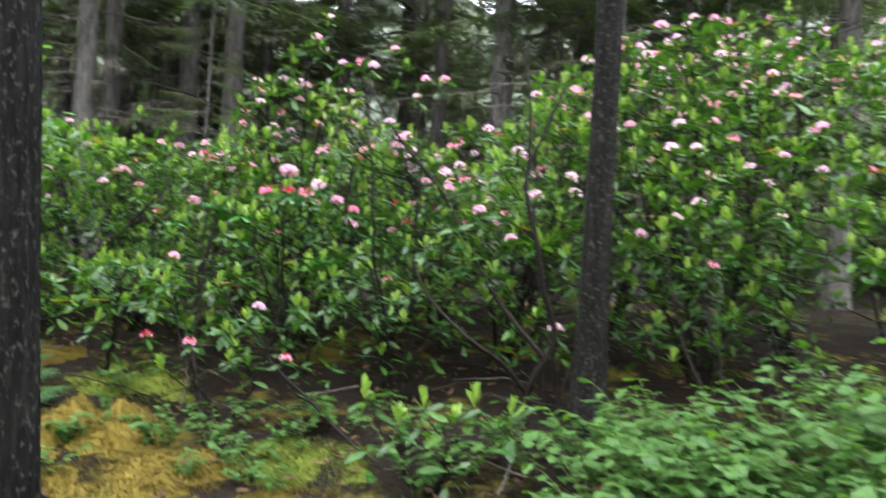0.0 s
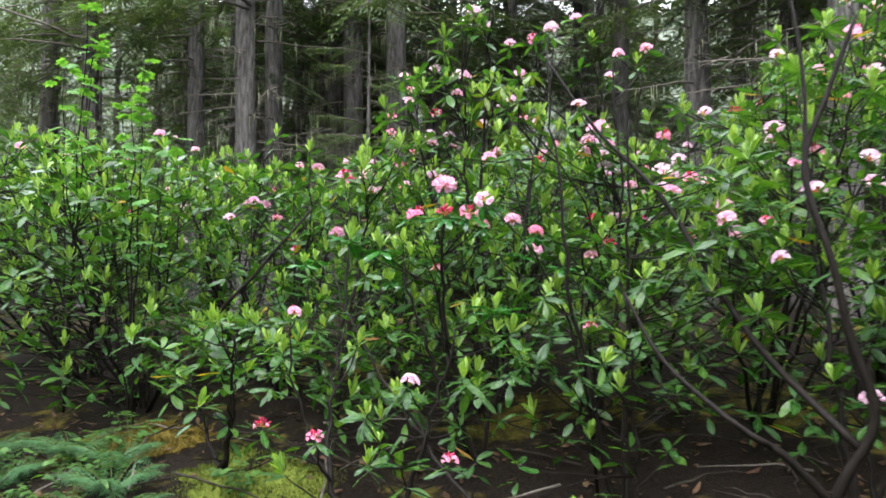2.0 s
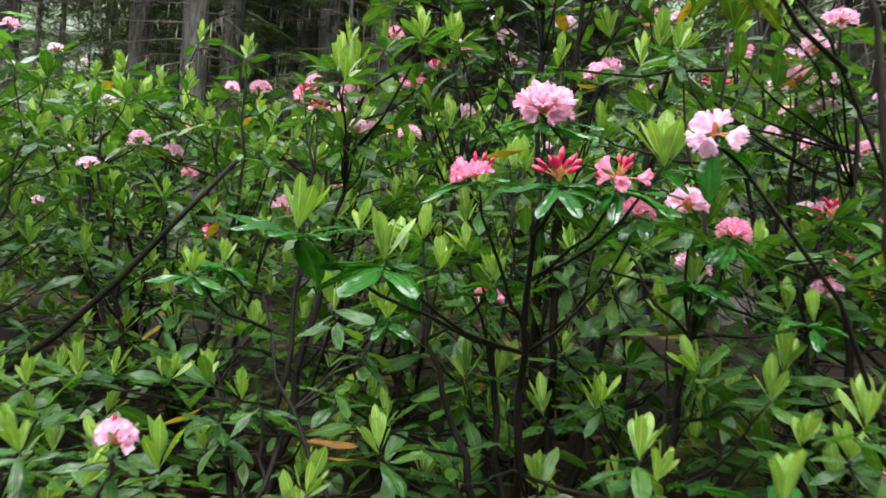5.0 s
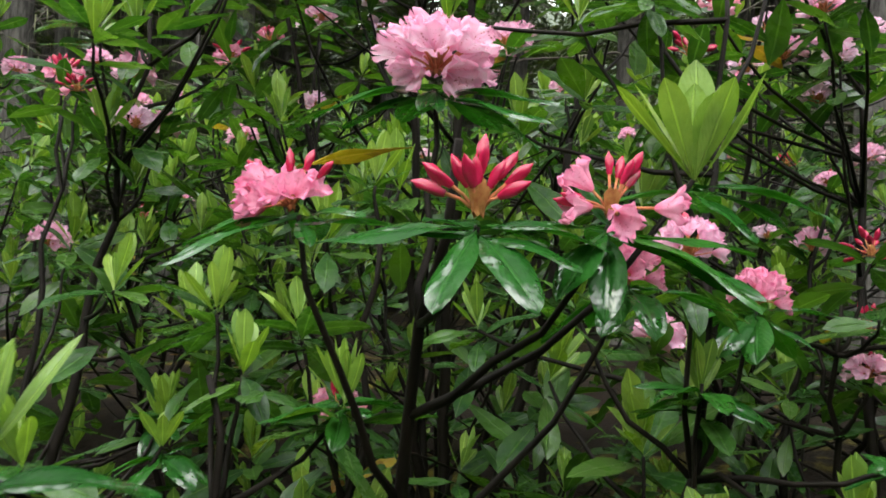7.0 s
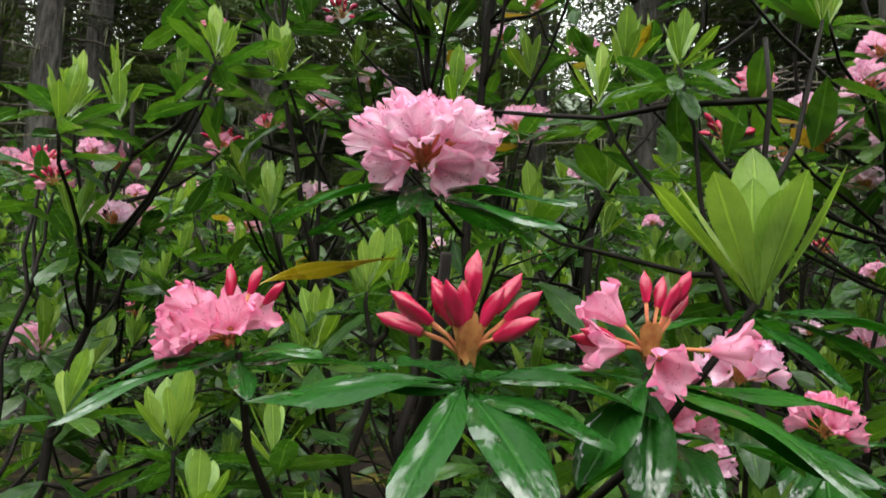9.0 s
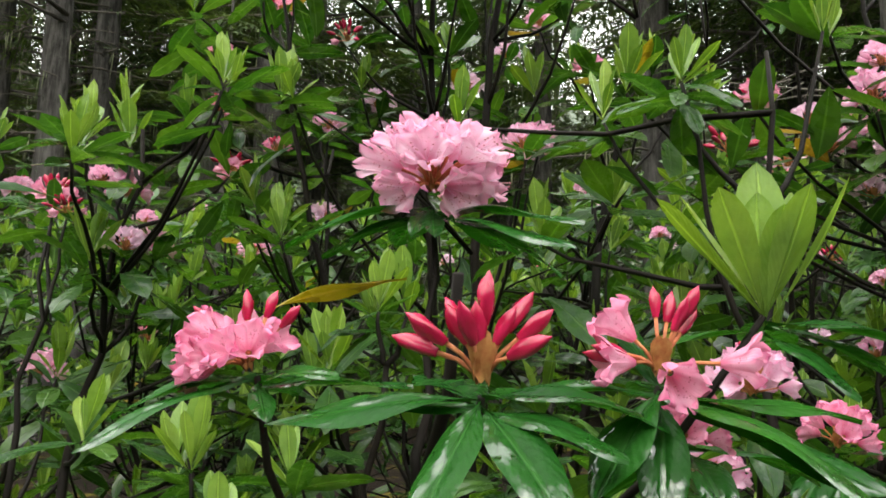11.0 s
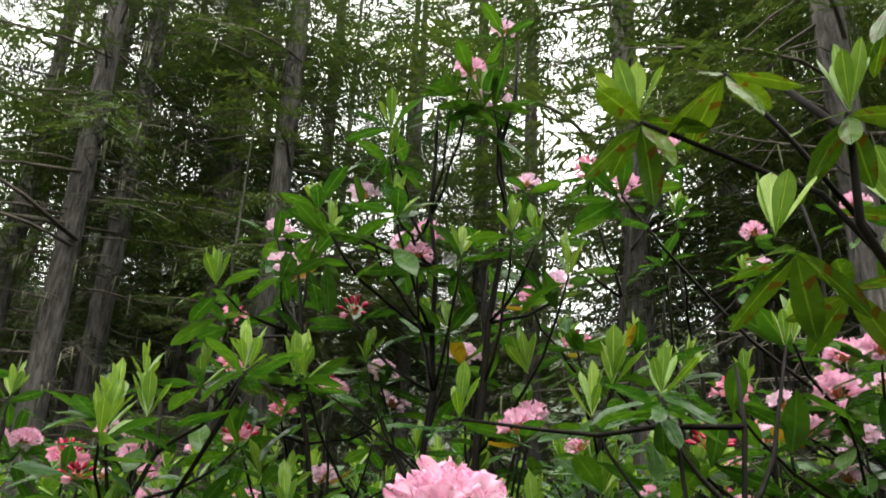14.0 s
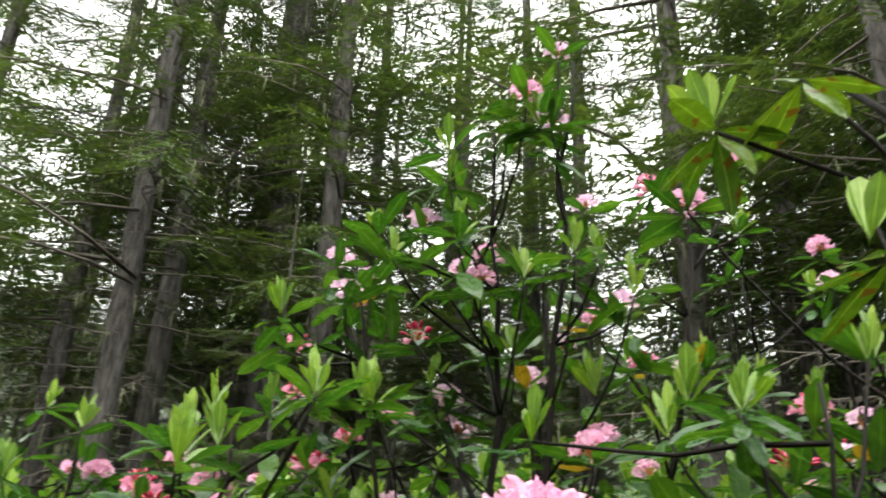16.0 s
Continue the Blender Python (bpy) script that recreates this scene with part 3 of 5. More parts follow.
def floret_geo(rng, size=1.0, rows=6, cols=5, stamens=True, gape=(0.85, 1.12), ruffle=(0.5, 1.1)):
    """One open flower along +z: five broad rounded lobes joined into a wide bell, with stamens."""
    g = Geo()
    mouth = rng.uniform(*gape)
    for k in range(5):
        az = 2 * math.pi * k / 5 + rng.uniform(-0.1, 0.1)
        flare, ruff, ph = mouth * rng.uniform(0.85, 1.15), rng.uniform(*ruffle), rng.uniform(0, 6)
        verts, uvs = [], []
        for i in range(rows):
            s = (i / (rows - 1)) ** 0.85
            rad = 0.003 + 0.0175 * s ** 0.85 * flare + 0.006 * max(0, s - 0.6) * flare
            z = 0.036 * s - 0.016 * flare * max(0, s - 0.55) ** 1.4
            half = (math.pi / 5) * (1.22 if s < 0.66 else 1.22 * math.sqrt(max(0.03, 1 - ((s - 0.66) / 0.345) ** 2.6)))
            for j in range(cols):
                q = 2 * j / (cols - 1) - 1
                w = az + q * half
                edge = s * s * ruff
                rr = rad * (1 + 0.06 * (k % 2) * s) + 0.0026 * edge * math.sin(5.2 * q + ph) - 0.002 * q * q * s * s
                zz = z + 0.0042 * edge * math.sin(4.4 * q + 2 * ph) + 0.001 * (k % 2) * s
                verts.append((size * rr * math.cos(w), size * rr * math.sin(w), size * zz))
                uvs.append((j / (cols - 1), s))
        g.add(verts, grid_faces(rows, cols), uvs)
    if stamens:
        for k in range(7):
            w = rng.uniform(0, 6.28)
            tip = np.array((0.009 * math.cos(w), 0.009 * math.sin(w), 0.030 + rng.uniform(0, 0.008))) * size
            g.add(*tube([(0, 0, 0.004 * size), tip * 0.55 + np.array((0, 0, 0.004 * size)), tip], [0.0004 * size, 0.0003 * size, 0.0003 * size], 3), slot=1)
            a = tip + np.array((0, 0, 0.0015 * size))
            g.add(*tube([tip, (tip + a) / 2, a], [0.0003 * size, 0.0011 * size, 0.0003 * size], 4), slot=2)
    return g


def bud_geo(rng, length, r, sides=9, rows=9):
    """A closed pointed bud along +z, its petals wrapped in shallow furrows."""
    verts, uvs = [], []
    ph = rng.uniform(0, 6)
    for i in range(rows):
        s = i / (rows - 1)
        rad = r * (0.42 + 0.58 * math.sin(math.pi * min(1, s * 0.93 + 0.07)) ** 0.8) * (1 if s < 0.72 else max(0.04, 1 - ((s - 0.72) / 0.28) ** 1.7))
        for j in range(sides):
            w = 2 * math.pi * j / sides
            k = 1 + 0.3 * math.sin(3 * w + ph + 3.5 * s) * math.sin(math.pi * s)
            verts.append((rad * k * math.cos(w), rad * k * math.sin(w), length * s))
            uvs.append((j / sides, s))
    g = Geo()
    g.add(verts, grid_faces(rows, sides, True), uvs)
    return g


def scale_geo(rng, n=9, size=1.0):
    """The cone of papery scales at the foot of a truss."""
    g = Geo()
    for i in range(n):
        L = rng.uniform(0.015, 0.027) * size
        v, f, uv = leaf_shape(L, L * 0.6, -0.5, 0.5, 5, 3)
        g.add(turned(v, aim((0, 0, 0.0007 * i), i * 137.5, rng.uniform(58, 80)) @ Matrix.Translation((0, 0, -0.005 * size))), f, uv)
    return g


def to_z(direction, at=(0, 0, 0), spin=0.0):
    q = Vector(direction).to_track_quat("Z", "Y").to_matrix().to_4x4()
    return Matrix.Translation(at) @ q @ Matrix.Rotation(spin, 4, "Z")


def truss_geo(rng, n_open, n_bud, size=1.0, rows=5, cols=5, stamens=False):
    """A whole flower head in one mesh for shrubs further off: slots petal, stalk, bud, scale."""
    g = Geo()
    total = n_open + n_bud
    for i in range(total):
        bud = i >= n_open
        k = (i + 0.5) / total
        lift = radians(-6 + 84 * k)
        az = i * 2.39996 + rng.uniform(-0.2, 0.2)
        d = np.array((math.cos(az) * math.cos(lift), math.sin(az) * math.cos(lift), math.sin(lift)))
        reach = (0.030 if bud else 0.026) * size * rng.uniform(0.85, 1.15)
        tip = d * reach + np.array((0, 0, 0.008 * size))
        g.add(*tube([(0, 0, 0.002), tip], (0.0013 * size, 0.001 * size), 3), slot=1)
        src = bud_geo(rng, 0.026 * size, 0.0052 * size, 6, 5) if bud else floret_geo(rng, rng.uniform(0.56, 0.70) * size, rows, cols, False)
        merge(g, src, to_z(d, tip, rng.uniform(0, 6)), [2] if bud else [0])
    merge(g, scale_geo(rng, 5, size), Matrix(), [3])
    return g


SHOOTS = []
for _ in range(16):
    g = whorl_geo(prng, prng.randint(5, 8), 7, 3, 0.004)
    merge(g, flush_geo(prng, prng.randint(5, 9), 7, 3), Matrix(), [2])
    SHOOTS.append(g.mesh("leafy_shoot", [LEAF, LEAF_DEAD, LEAF_NEW]))
WHORLS = [whorl_geo(prng, prng.randint(6, 9), 7, 3, 0.005).mesh("leaf_whorl", [LEAF, LEAF_DEAD]) for _ in range(9)]
FAR_MATS = {"pink": [PETAL_FAR, STALK, BUD, BRACT], "rose": [PETAL_DEEP, STALK, BUD, BRACT], "pale": [PETAL_PALE, STALK, BUD, BRACT]}
TRUSSES = {
    "pink": [truss_geo(prng, prng.randint(14, 18), prng.randint(0, 1)).mesh("flower_truss", FAR_MATS["pink"]) for _ in range(4)],
    "pale": [truss_geo(prng, prng.randint(9, 14), 0).mesh("flower_truss", FAR_MATS["pale"]) for _ in range(3)],
    "rose": [truss_geo(prng, prng.randint(7, 10), prng.randint(3, 6)).mesh("flower_truss", FAR_MATS["rose"]) for _ in range(3)],
    "bud": [truss_geo(prng, prng.randint(0, 2), prng.randint(9, 12)).mesh("flower_truss", FAR_MATS["rose"]) for _ in range(3)],
}
FLORETS = {k: [floret_geo(prng, 0.84 if k == "rose" else 0.96, 11, 11, k != "rose", (0.9, 1.15), (0.9, 1.5)).mesh("floret", [m, PETAL_PALE, ANTHER]) for _ in range(5)] for k, m in (("pink", PETAL), ("rose", PETAL_DEEP), ("pale", PETAL_PALE))}
BUDS = [bud_geo(prng, 0.030, 0.0050).mesh("bud", [BUD]) for _ in range(4)]
LEAVES, WET_LEAVES = [], []
for pool, mat, widths, cols in ((LEAVES, LEAF, (0.29, 0.36), 7), (WET_LEAVES, LEAF_WET, (0.33, 0.40), 13)):
    for _ in range(8):
        g = Geo()
        g.add(*leaf_shape(0.105, 0.105 * prng.uniform(*widths), prng.uniform(0.1, 0.55), prng.uniform(-0.1, 0.2), 17 if cols > 7 else 11, cols, 0.0, 0.06, prng.uniform(0, 6), 1.12, 0.13))
        pool.append(g.mesh("leaf", [mat]))
NEWS, BROAD_NEWS = [], []
for pool, widths in ((NEWS, (0.26, 0.32)), (BROAD_NEWS, (0.28, 0.33))):
    for _ in range(6):
        g = Geo()
        g.add(*leaf_shape(0.088, 0.088 * prng.uniform(*widths), prng.uniform(-0.3, 0.2), prng.uniform(0.05, 0.28), 14, 7, 0.02, 0.02, prng.uniform(0, 6), 1.6, 0.08))
        pool.append(g.mesh("new_leaf", [LEAF_NEW]))
TATTERED = []
for _ in range(4):
    g = Geo()
    g.add(*leaf_shape(0.105, 0.105 * prng.uniform(0.29, 0.34), prng.uniform(0.1, 0.5), prng.uniform(-0.15, 0.25), 13, 7, 0.0, 0.05, prng.uniform(0, 6)))
    TATTERED.append(g.mesh("leaf", [LEAF_OLD]))
YELLOW = WET_LEAVES[4].copy()
YELLOW.materials[0] = LEAF_DEAD

# ---- the shrubs: where each stands ----
SHRUB_LABEL = {
    "hero": "rhododendron shrub with pink trusses, red buds and wet glossy leaves",
    "bloom": "rhododendron shrub in pink bloom with light green new shoots",
    "leafy": "leafy rhododendron shrub with fresh light green shoots and few flowers",
    "low": "low rhododendron shrub with deep pink flowers near the moss",
}
SHRUBS = []


def shrub(x, y, kind):
    z = ground_z(x, y)
    ob = thing("rhododendron", (x, y, z), SHRUB_LABEL[kind], "shrub", "rhododendron thicket")
    SHRUBS.append({"ob": ob, "at": Vector((x, y, z)), "shoots": [], "kind": kind})
    return SHRUBS[-1]


HERO = shrub(-0.84, 4.62, "hero")
TALL = shrub(-1.05, 5.25, "bloom")
shrub(-0.45, 5.05, "bloom")
LOW = shrub(-0.95, 3.80, "low")
SEEDLING = shrub(0.2, 3.2, "low")
for x, y, kind in (
    (-1.65, 4.75, "leafy"), (-2.3, 5.3, "bloom"), (-1.7, 5.7, "bloom"), (-3.0, 5.0, "leafy"), (-3.1, 6.1, "bloom"), (-4.0, 5.6, "bloom"),
    (-4.9, 6.2, "leafy"), (-2.4, 6.6, "leafy"), (-1.2, 6.3, "bloom"), (-0.3, 6.2, "bloom"), (0.3, 5.3, "bloom"), (0.7, 4.15, "bloom"),
    (0.95, 5.9, "bloom"), (1.5, 4.8, "bloom"), (2.2, 5.6, "bloom"), (1.8, 6.7, "bloom"), (3.1, 6.3, "bloom"), (-0.2, 4.35, "leafy"),
    (-1.9, 4.15, "leafy"), (0.4, 7.2, "leafy"), (-3.9, 7.2, "leafy"), (1.6, 3.9, "leafy"), (2.7, 4.7, "leafy"),
):
    shrub(x, y, kind)


def nearest(p):
    return min(SHRUBS, key=lambda s: (s["at"].x - p[0]) ** 2 + (s["at"].y - p[1]) ** 2)


def local(s, m):
    return Matrix.Translation(-s["at"]) @ m


TAKEN = []


def stem_to(s, at):
    """Note that a twig has to reach this place, once."""
    if all(np.linalg.norm(p - np.array(at)) > 0.03 for p in s["shoots"]):
        s["shoots"].append(np.array(at))



def shoot(x, y, z, flower=None, size=1.0, tilt=(0, 0), own=None, flush=None, spin=None, whorl=True):
    """A shoot with a ring of leaves, topped by new leaves or by a flower head."""
    s = own or nearest((x, y))
    m = Matrix.Translation((x, y, z)) @ Euler((radians(tilt[0]), radians(tilt[1]), prng.uniform(0, 6.28) if spin is None else spin)).to_matrix().to_4x4() @ Matrix.Scale(size, 4)
    leafy = flush or (flush is None and not flower)
    if (x + 0.79) ** 2 + (y - 3.75) ** 2 + (z - 1.9) ** 2 < 1.05 ** 2:
        # close to the path every leaf is a piece of its own
        for i in range(prng.randint(6, 8)):
            part("leaf", prng.choice(LEAVES), None, s["ob"], "", local(s, m @ aim((0, 0, -0.004 * i), i * 137.5 + prng.uniform(-20, 20), prng.uniform(-30, 34) - 3 * i, prng.uniform(-25, 25), prng.uniform(0.58, 0.88))))
        for i in range(prng.randint(6, 8) if leafy else 0):
            part("new_leaf", prng.choice(NEWS), None, s["ob"], "", local(s, m @ aim((0, 0, 0.002 * i), i * 137.5 + prng.uniform(-20, 20), 46 + 5 * i + prng.uniform(-8, 8), prng.uniform(-10, 10), prng.uniform(0.5, 0.78))))
        leafy = whorl = False
    if leafy:
        tagged(part("leafy_shoot", prng.choice(SHOOTS), None, s["ob"], "", local(s, m)), kind="stuff")
    elif whorl:
        tagged(part("leaf_whorl", prng.choice(WHORLS), None, s["ob"], "", local(s, m)), kind="stuff")
    if flower:
        part("flower_truss", prng.choice(TRUSSES[flower]), None, s["ob"], {"bud": "cluster of closed red buds", "rose": "deep pink half-open truss", "pink": "open pink truss", "pale": "pale pink faded truss"}[flower], local(s, m @ Matrix.Translation((0, 0, 0.012)) @ Matrix.Scale(prng.uniform(0.64, 0.86), 4) @ Matrix.Diagonal((1.0, 1.0, prng.uniform(0.75, 1.05), 1))))
    stem_to(s, (x, y, z))
    TAKEN.append((x, y, z))
    if flower:
        TAKEN.extend([(x + 0.02, y - 0.09, z + 0.03), (x + 0.05, y - 0.17, z + 0.05)])


def near_shoot(at, tilt, leaves, own, name="leaf", stem=True):
    """A shoot close to the path, each leaf a piece of its own: (azimuth, lift, length, roll) in degrees and metres."""
    s = own
    base = Matrix.Translation(at) @ Euler((radians(tilt[0]), radians(tilt[1]), 0)).to_matrix().to_4x4()
    for i, (az, lift, L, roll) in enumerate(leaves):
        kind = {"leaf": WET_LEAVES, "new_leaf": NEWS, "broad": BROAD_NEWS, "tattered": TATTERED}[name]
        fresh = name in ("new_leaf", "broad")
        part("new_leaf" if fresh else "leaf", kind[(i * 3 + len(TAKEN)) % len(kind)], None, s["ob"], "leaf chewed by insects" if name == "tattered" else "", local(s, base @ aim((0, 0, -0.002 * (i % 4)), az, lift, roll, L / (0.088 if fresh else 0.105))))
    if stem:
        stem_to(s, at)
    TAKEN.append(at)


def near_truss(at, tilt, own, label, opens, buds, kind="pink", seed=1, size=1.0, flat=1.0):
    """A flower head close to the path: (azimuth, lift, reach) for each open flower and each bud."""
    rng = random.Random(seed)
    s = own
    base = Matrix.Translation(at) @ Euler((radians(tilt[0]), radians(tilt[1]), 0)).to_matrix().to_4x4() @ Matrix.Diagonal((size, size, size * flat, 1))
    body = part("flower_truss", scale_geo(rng, 18, 0.85), BRACT, s["ob"], label, local(s, base))
    for group, things in (("floret", opens), ("bud", buds)):
        for az, lift, reach in things:
            d = Vector((math.cos(radians(az)) * math.cos(radians(lift)), math.sin(radians(az)) * math.cos(radians(lift)), math.sin(radians(lift))))
            root, tip = Vector((d.x * 0.003, d.y * 0.003, 0.006)), d * reach + Vector((0, 0, 0.008))
            sg = Geo()
            sg.add(*tube([root, root.lerp(tip, 0.5) + Vector((0, 0, 0.002)), tip], (0.0017, 0.0013, 0.0016), 6))
            part("stalk", sg, STALK, body)
            mesh = rng.choice(FLORETS[kind]) if group == "floret" else rng.choice(BUDS)
            part(group, mesh, None, body, "", to_z(d, tip, rng.uniform(0, 6)) @ Matrix.Scale(rng.uniform(0.9, 1.1) * (0.86 if group == "bud" else 1.0), 4))


def ring(n, lift, L, start=0.0, rng=prng):
    return [(start + 360 * (i + rng.uniform(-0.25, 0.25)) / n, rng.uniform(*lift), rng.uniform(*L), rng.uniform(-22, 22)) for i in range(n)]


# the flower heads that the camera comes closest to
near_shoot((-0.926, 4.392, 1.900), (0, 3), [(196, -6, 0.106, -10), (350, -2, 0.110, 9), (178, -12, 0.087, -4), (338, -8, 0.115, 7), (288, -30, 0.046, 0), (60, 0, 0.101, 0), (120, 2, 0.092, 4), (12, -8, 0.101, 11), (262, -26, 0.041, 0)], HERO)
near_truss((-0.926, 4.392, 1.912), (0, 3), HERO, "large open pale pink truss", [(i * 137.5, 6 + 64 * (i / 14), 0.022 + 0.006 * (i % 3)) for i in range(15)] + [(232, -24, .016), (318, -22, .016)], [], "pink", 4, 0.88, 0.84)
near_shoot((-0.862, 4.230, 1.770), (0, 0), [(192, -3, 0.106, -15), (253, -36, 0.081, 3), (309, -26, 0.085, 10), (168, 6, 0.106, -14), (10, 4, 0.092, 12), (60, 10, 0.083, 0), (120, 12, 0.092, 0), (345, -6, 0.074, 11)], HERO)
near_truss((-0.862, 4.230, 1.776), (0, 0), HERO, "cluster of closed crimson buds", [], [(180, 20, .026), (195, 36, .024), (140, 52, .028), (205, 60, .016), (250, 56, .016), (80, 78, .030), (300, 80, .024), (350, 60, .016), (5, 40, .026), (340, 22, .018), (30, 55, .026), (260, 75, .014)], "rose", 5, 0.9)
near_shoot((-1.006, 4.290, 1.780), (0, -4), [(213, -12, 0.106, -8), (188, 2, 0.092, -13), (338, 12, 0.060, 18), (20, 0, 0.092, 4), (100, 4, 0.092, 0), (150, 4, 0.092, 0), (300, -24, 0.046, 0)], HERO)
near_truss((-1.012, 4.290, 1.783), (0, -6), HERO, "half-open rose pink truss with red buds", [(180, -4, .030), (200, 2, .028), (232, 6, .022), (172, 22, .030), (262, 18, .016), (300, 20, .016), (350, 26, .016), (190, 40, .030), (150, 30, .030), (100, 40, .02)], [(182, 48, .044), (100, 80, .036), (30, 64, .040), (2, 40, .040)], "rose", 6, 0.70)
near_shoot((-0.777, 4.270, 1.776), (0, 2), [(238, -40, 0.078, 5), (328, -13, 0.120, -6), (346, -16, 0.110, 14), (10, 2, 0.101, 7), (90, 4, 0.101, 0), (130, 52, 0.064, 0), (178, 6, 0.083, -11), (272, -46, 0.069, 0)], HERO)
near_truss((-0.777, 4.270, 1.782), (0, 2), HERO, "opening truss of red buds and rose flowers", [(290, -18, .020), (345, 2, .042), (190, 42, .024), (200, 0, .018)], [(188, 6, .028), (120, 80, .034), (60, 72, .032), (15, 64, .036), (330, 66, .026), (40, 50, .03), (200, 12, .026)], "rose", 7, 0.72)
near_shoot((-0.715, 4.341, 1.818), (0, 2), [(192, 46, .092, 0), (268, 82, .094, 12), (312, 66, .084, -10), (346, 52, .098, 0), (222, 62, .080, 10), (240, 74, .074, 0), (292, 70, .070, 0), (100, 76, .085, 0), (162, 56, .09, 0), (30, 66, .08, 0)], HERO, "broad")
near_shoot((-0.715, 4.341, 1.814), (0, 4), [(350, 2, 0.101, 8), (15, -6, 0.092, 9), (170, -10, 0.083, -7), (325, -22, 0.064, 7), (80, 0, 0.101, 0)], HERO)

# shoots and flower heads around the near ones
near_truss((-0.760, 4.405, 1.738), (10, 4), HERO, "open rose pink truss", [(i * 137.5, 10 + 70 * (i / 8), 0.024) for i in range(9)], [], "rose", 8, 0.6)
near_shoot((-0.757, 4.42, 1.738), (0, 0), ring(6, (-25, 5), (.07, .1)), HERO)
near_truss((-0.606, 4.69, 1.725), (0, 8), HERO, "open pink truss", [(i * 137.5, 5 + 75 * (i / 9), 0.026) for i in range(10)], [], "rose", 9, 0.68)
near_shoot((-0.606, 4.69, 1.72), (0, 0), ring(8, (-30, 8), (.08, .12)), HERO)
near_truss((-0.636, 4.03, 1.812), (0, 12), HERO, "faded pale pink flowers", [(190, -38, .016), (335, -8, .030), (30, 14, .034), (150, 34, .014), (262, -52, .014), (80, 60, .014), (240, 10, .012)], [], "pale", 10, 0.62)
near_shoot((-0.636, 4.03, 1.806), (0, 0), [(265, -75, .075, 0), (20, -20, .07, 0)], HERO, "leaf", False)
droop = Geo()
droop.add(*tube([(-0.636, 4.03, 1.808), (-0.60, 4.05, 1.78), (-0.47, 4.16, 1.62), (-0.36, 4.27, 1.35), (-0.30, 4.36, 1.0), (-0.28, 4.40, ground_z(-0.28, 4.40) - 0.03)], (0.0022, 0.0026, 0.0035, 0.005, 0.007, 0.009), 7))
part("branch", droop, STEM, HERO["ob"], "", local(HERO, Matrix()))
for at, new_n in (((-1.055, 4.02, 1.640), 8), ((-1.575, 4.33, 1.60), 7), ((-1.61, 4.49, 1.62), 6), ((-1.31, 4.68, 1.52), 6), ((-1.026, 4.50, 1.62), 7), ((-1.39, 4.84, 1.54), 6), ((-0.67, 4.63, 1.64), 6), ((-0.46, 4.6, 1.58), 6), ((-1.155, 3.955, 1.675), 8)):
    own = HERO if at[0] > -1.3 else SHRUBS[4]
    near_shoot(at, (prng.uniform(-6, 6), prng.uniform(-6, 6)), ring(new_n, (48, 82), (.055, .078) if at[1] < 4.1 else (.045, .064)), own, "new_leaf")
    near_shoot((at[0], at[1], at[2] - 0.008), (0, 0), ring(8, (-25, 18), (.08, .115) if at[1] < 4.1 else (.06, .09)), own)
near_shoot((-0.545, 3.90, 1.400), (0, 0), ring(6, (50, 75), (.06, .08)), HERO, "new_leaf")
near_shoot((-0.545, 3.90, 1.393), (0, 0), ring(8, (-8, 22), (.10, .13)), HERO)
# leaves and shoots that hang in from the tall branch by the right of the opening
for at, n in (((-0.749, 4.42, 2.30), 6), ((-0.669, 4.40, 2.335), 6), ((-0.582, 4.35, 2.25), 7), ((-0.639, 4.35, 2.125), 6), ((-0.591, 4.40, 2.11), 6), ((-0.53, 4.35, 2.36), 7), ((-0.52, 4.45, 2.2), 6)):
    near_shoot(at, (prng.uniform(-10, 10), prng.uniform(-10, 10)), ring(n, (-55, 12), (.055, .085)), HERO, "tattered", False)
for at, n in (((-0.752, 4.42, 2.308), 6), ((-0.58, 4.35, 2.255), 7), ((-0.663, 4.30, 2.12), 4), ((-0.52, 4.45, 2.205), 6), ((-0.549, 4.90, 2.22), 6)):
    near_shoot(at, (0, prng.uniform(-8, 8)), ring(n, (52, 82), (.05, .07)), HERO, "new_leaf", at[1] > 4.8)
hung = Geo()
hung.add(*tube([(-0.30, 4.75, 1.5), (-0.36, 4.60, 1.85), (-0.47, 4.46, 2.05), (-0.60, 4.40, 2.20), (-0.69, 4.42, 2.265), (-0.749, 4.42, 2.30)], (0.0042, 0.0038, 0.0034, 0.003, 0.0026, 0.0022), 7))
hung.add(*tube([(-0.56, 4.41, 2.16), (-0.62, 4.40, 2.26), (-0.669, 4.40, 2.335)], (0.0028, 0.0025, 0.002), 6))
hung.add(*tube([(-0.44, 4.48, 2.0), (-0.52, 4.42, 2.06), (-0.585, 4.36, 2.15), (-0.582, 4.35, 2.25)], (0.005, 0.0045, 0.004, 0.003), 6))
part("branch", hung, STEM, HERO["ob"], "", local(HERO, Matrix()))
part("leaf", YELLOW, None, HERO["ob"], "yellowed leaf with brown edge", local(HERO, aim((-0.945, 4.40, 1.850), 200, -8, 10, 0.9)))

# flower heads and shoots at known places
def bloom(x, y, z, kind):
    own = LOW if z < 1.2 and y < 3.9 and x < 0 else TALL if z > 2.25 and -1.75 < x < -0.8 and y < 5.7 else None
    shoot(x, y, z, kind, prng.uniform(0.92, 1.08), (prng.uniform(-8, 12), prng.uniform(-8, 8)), own)


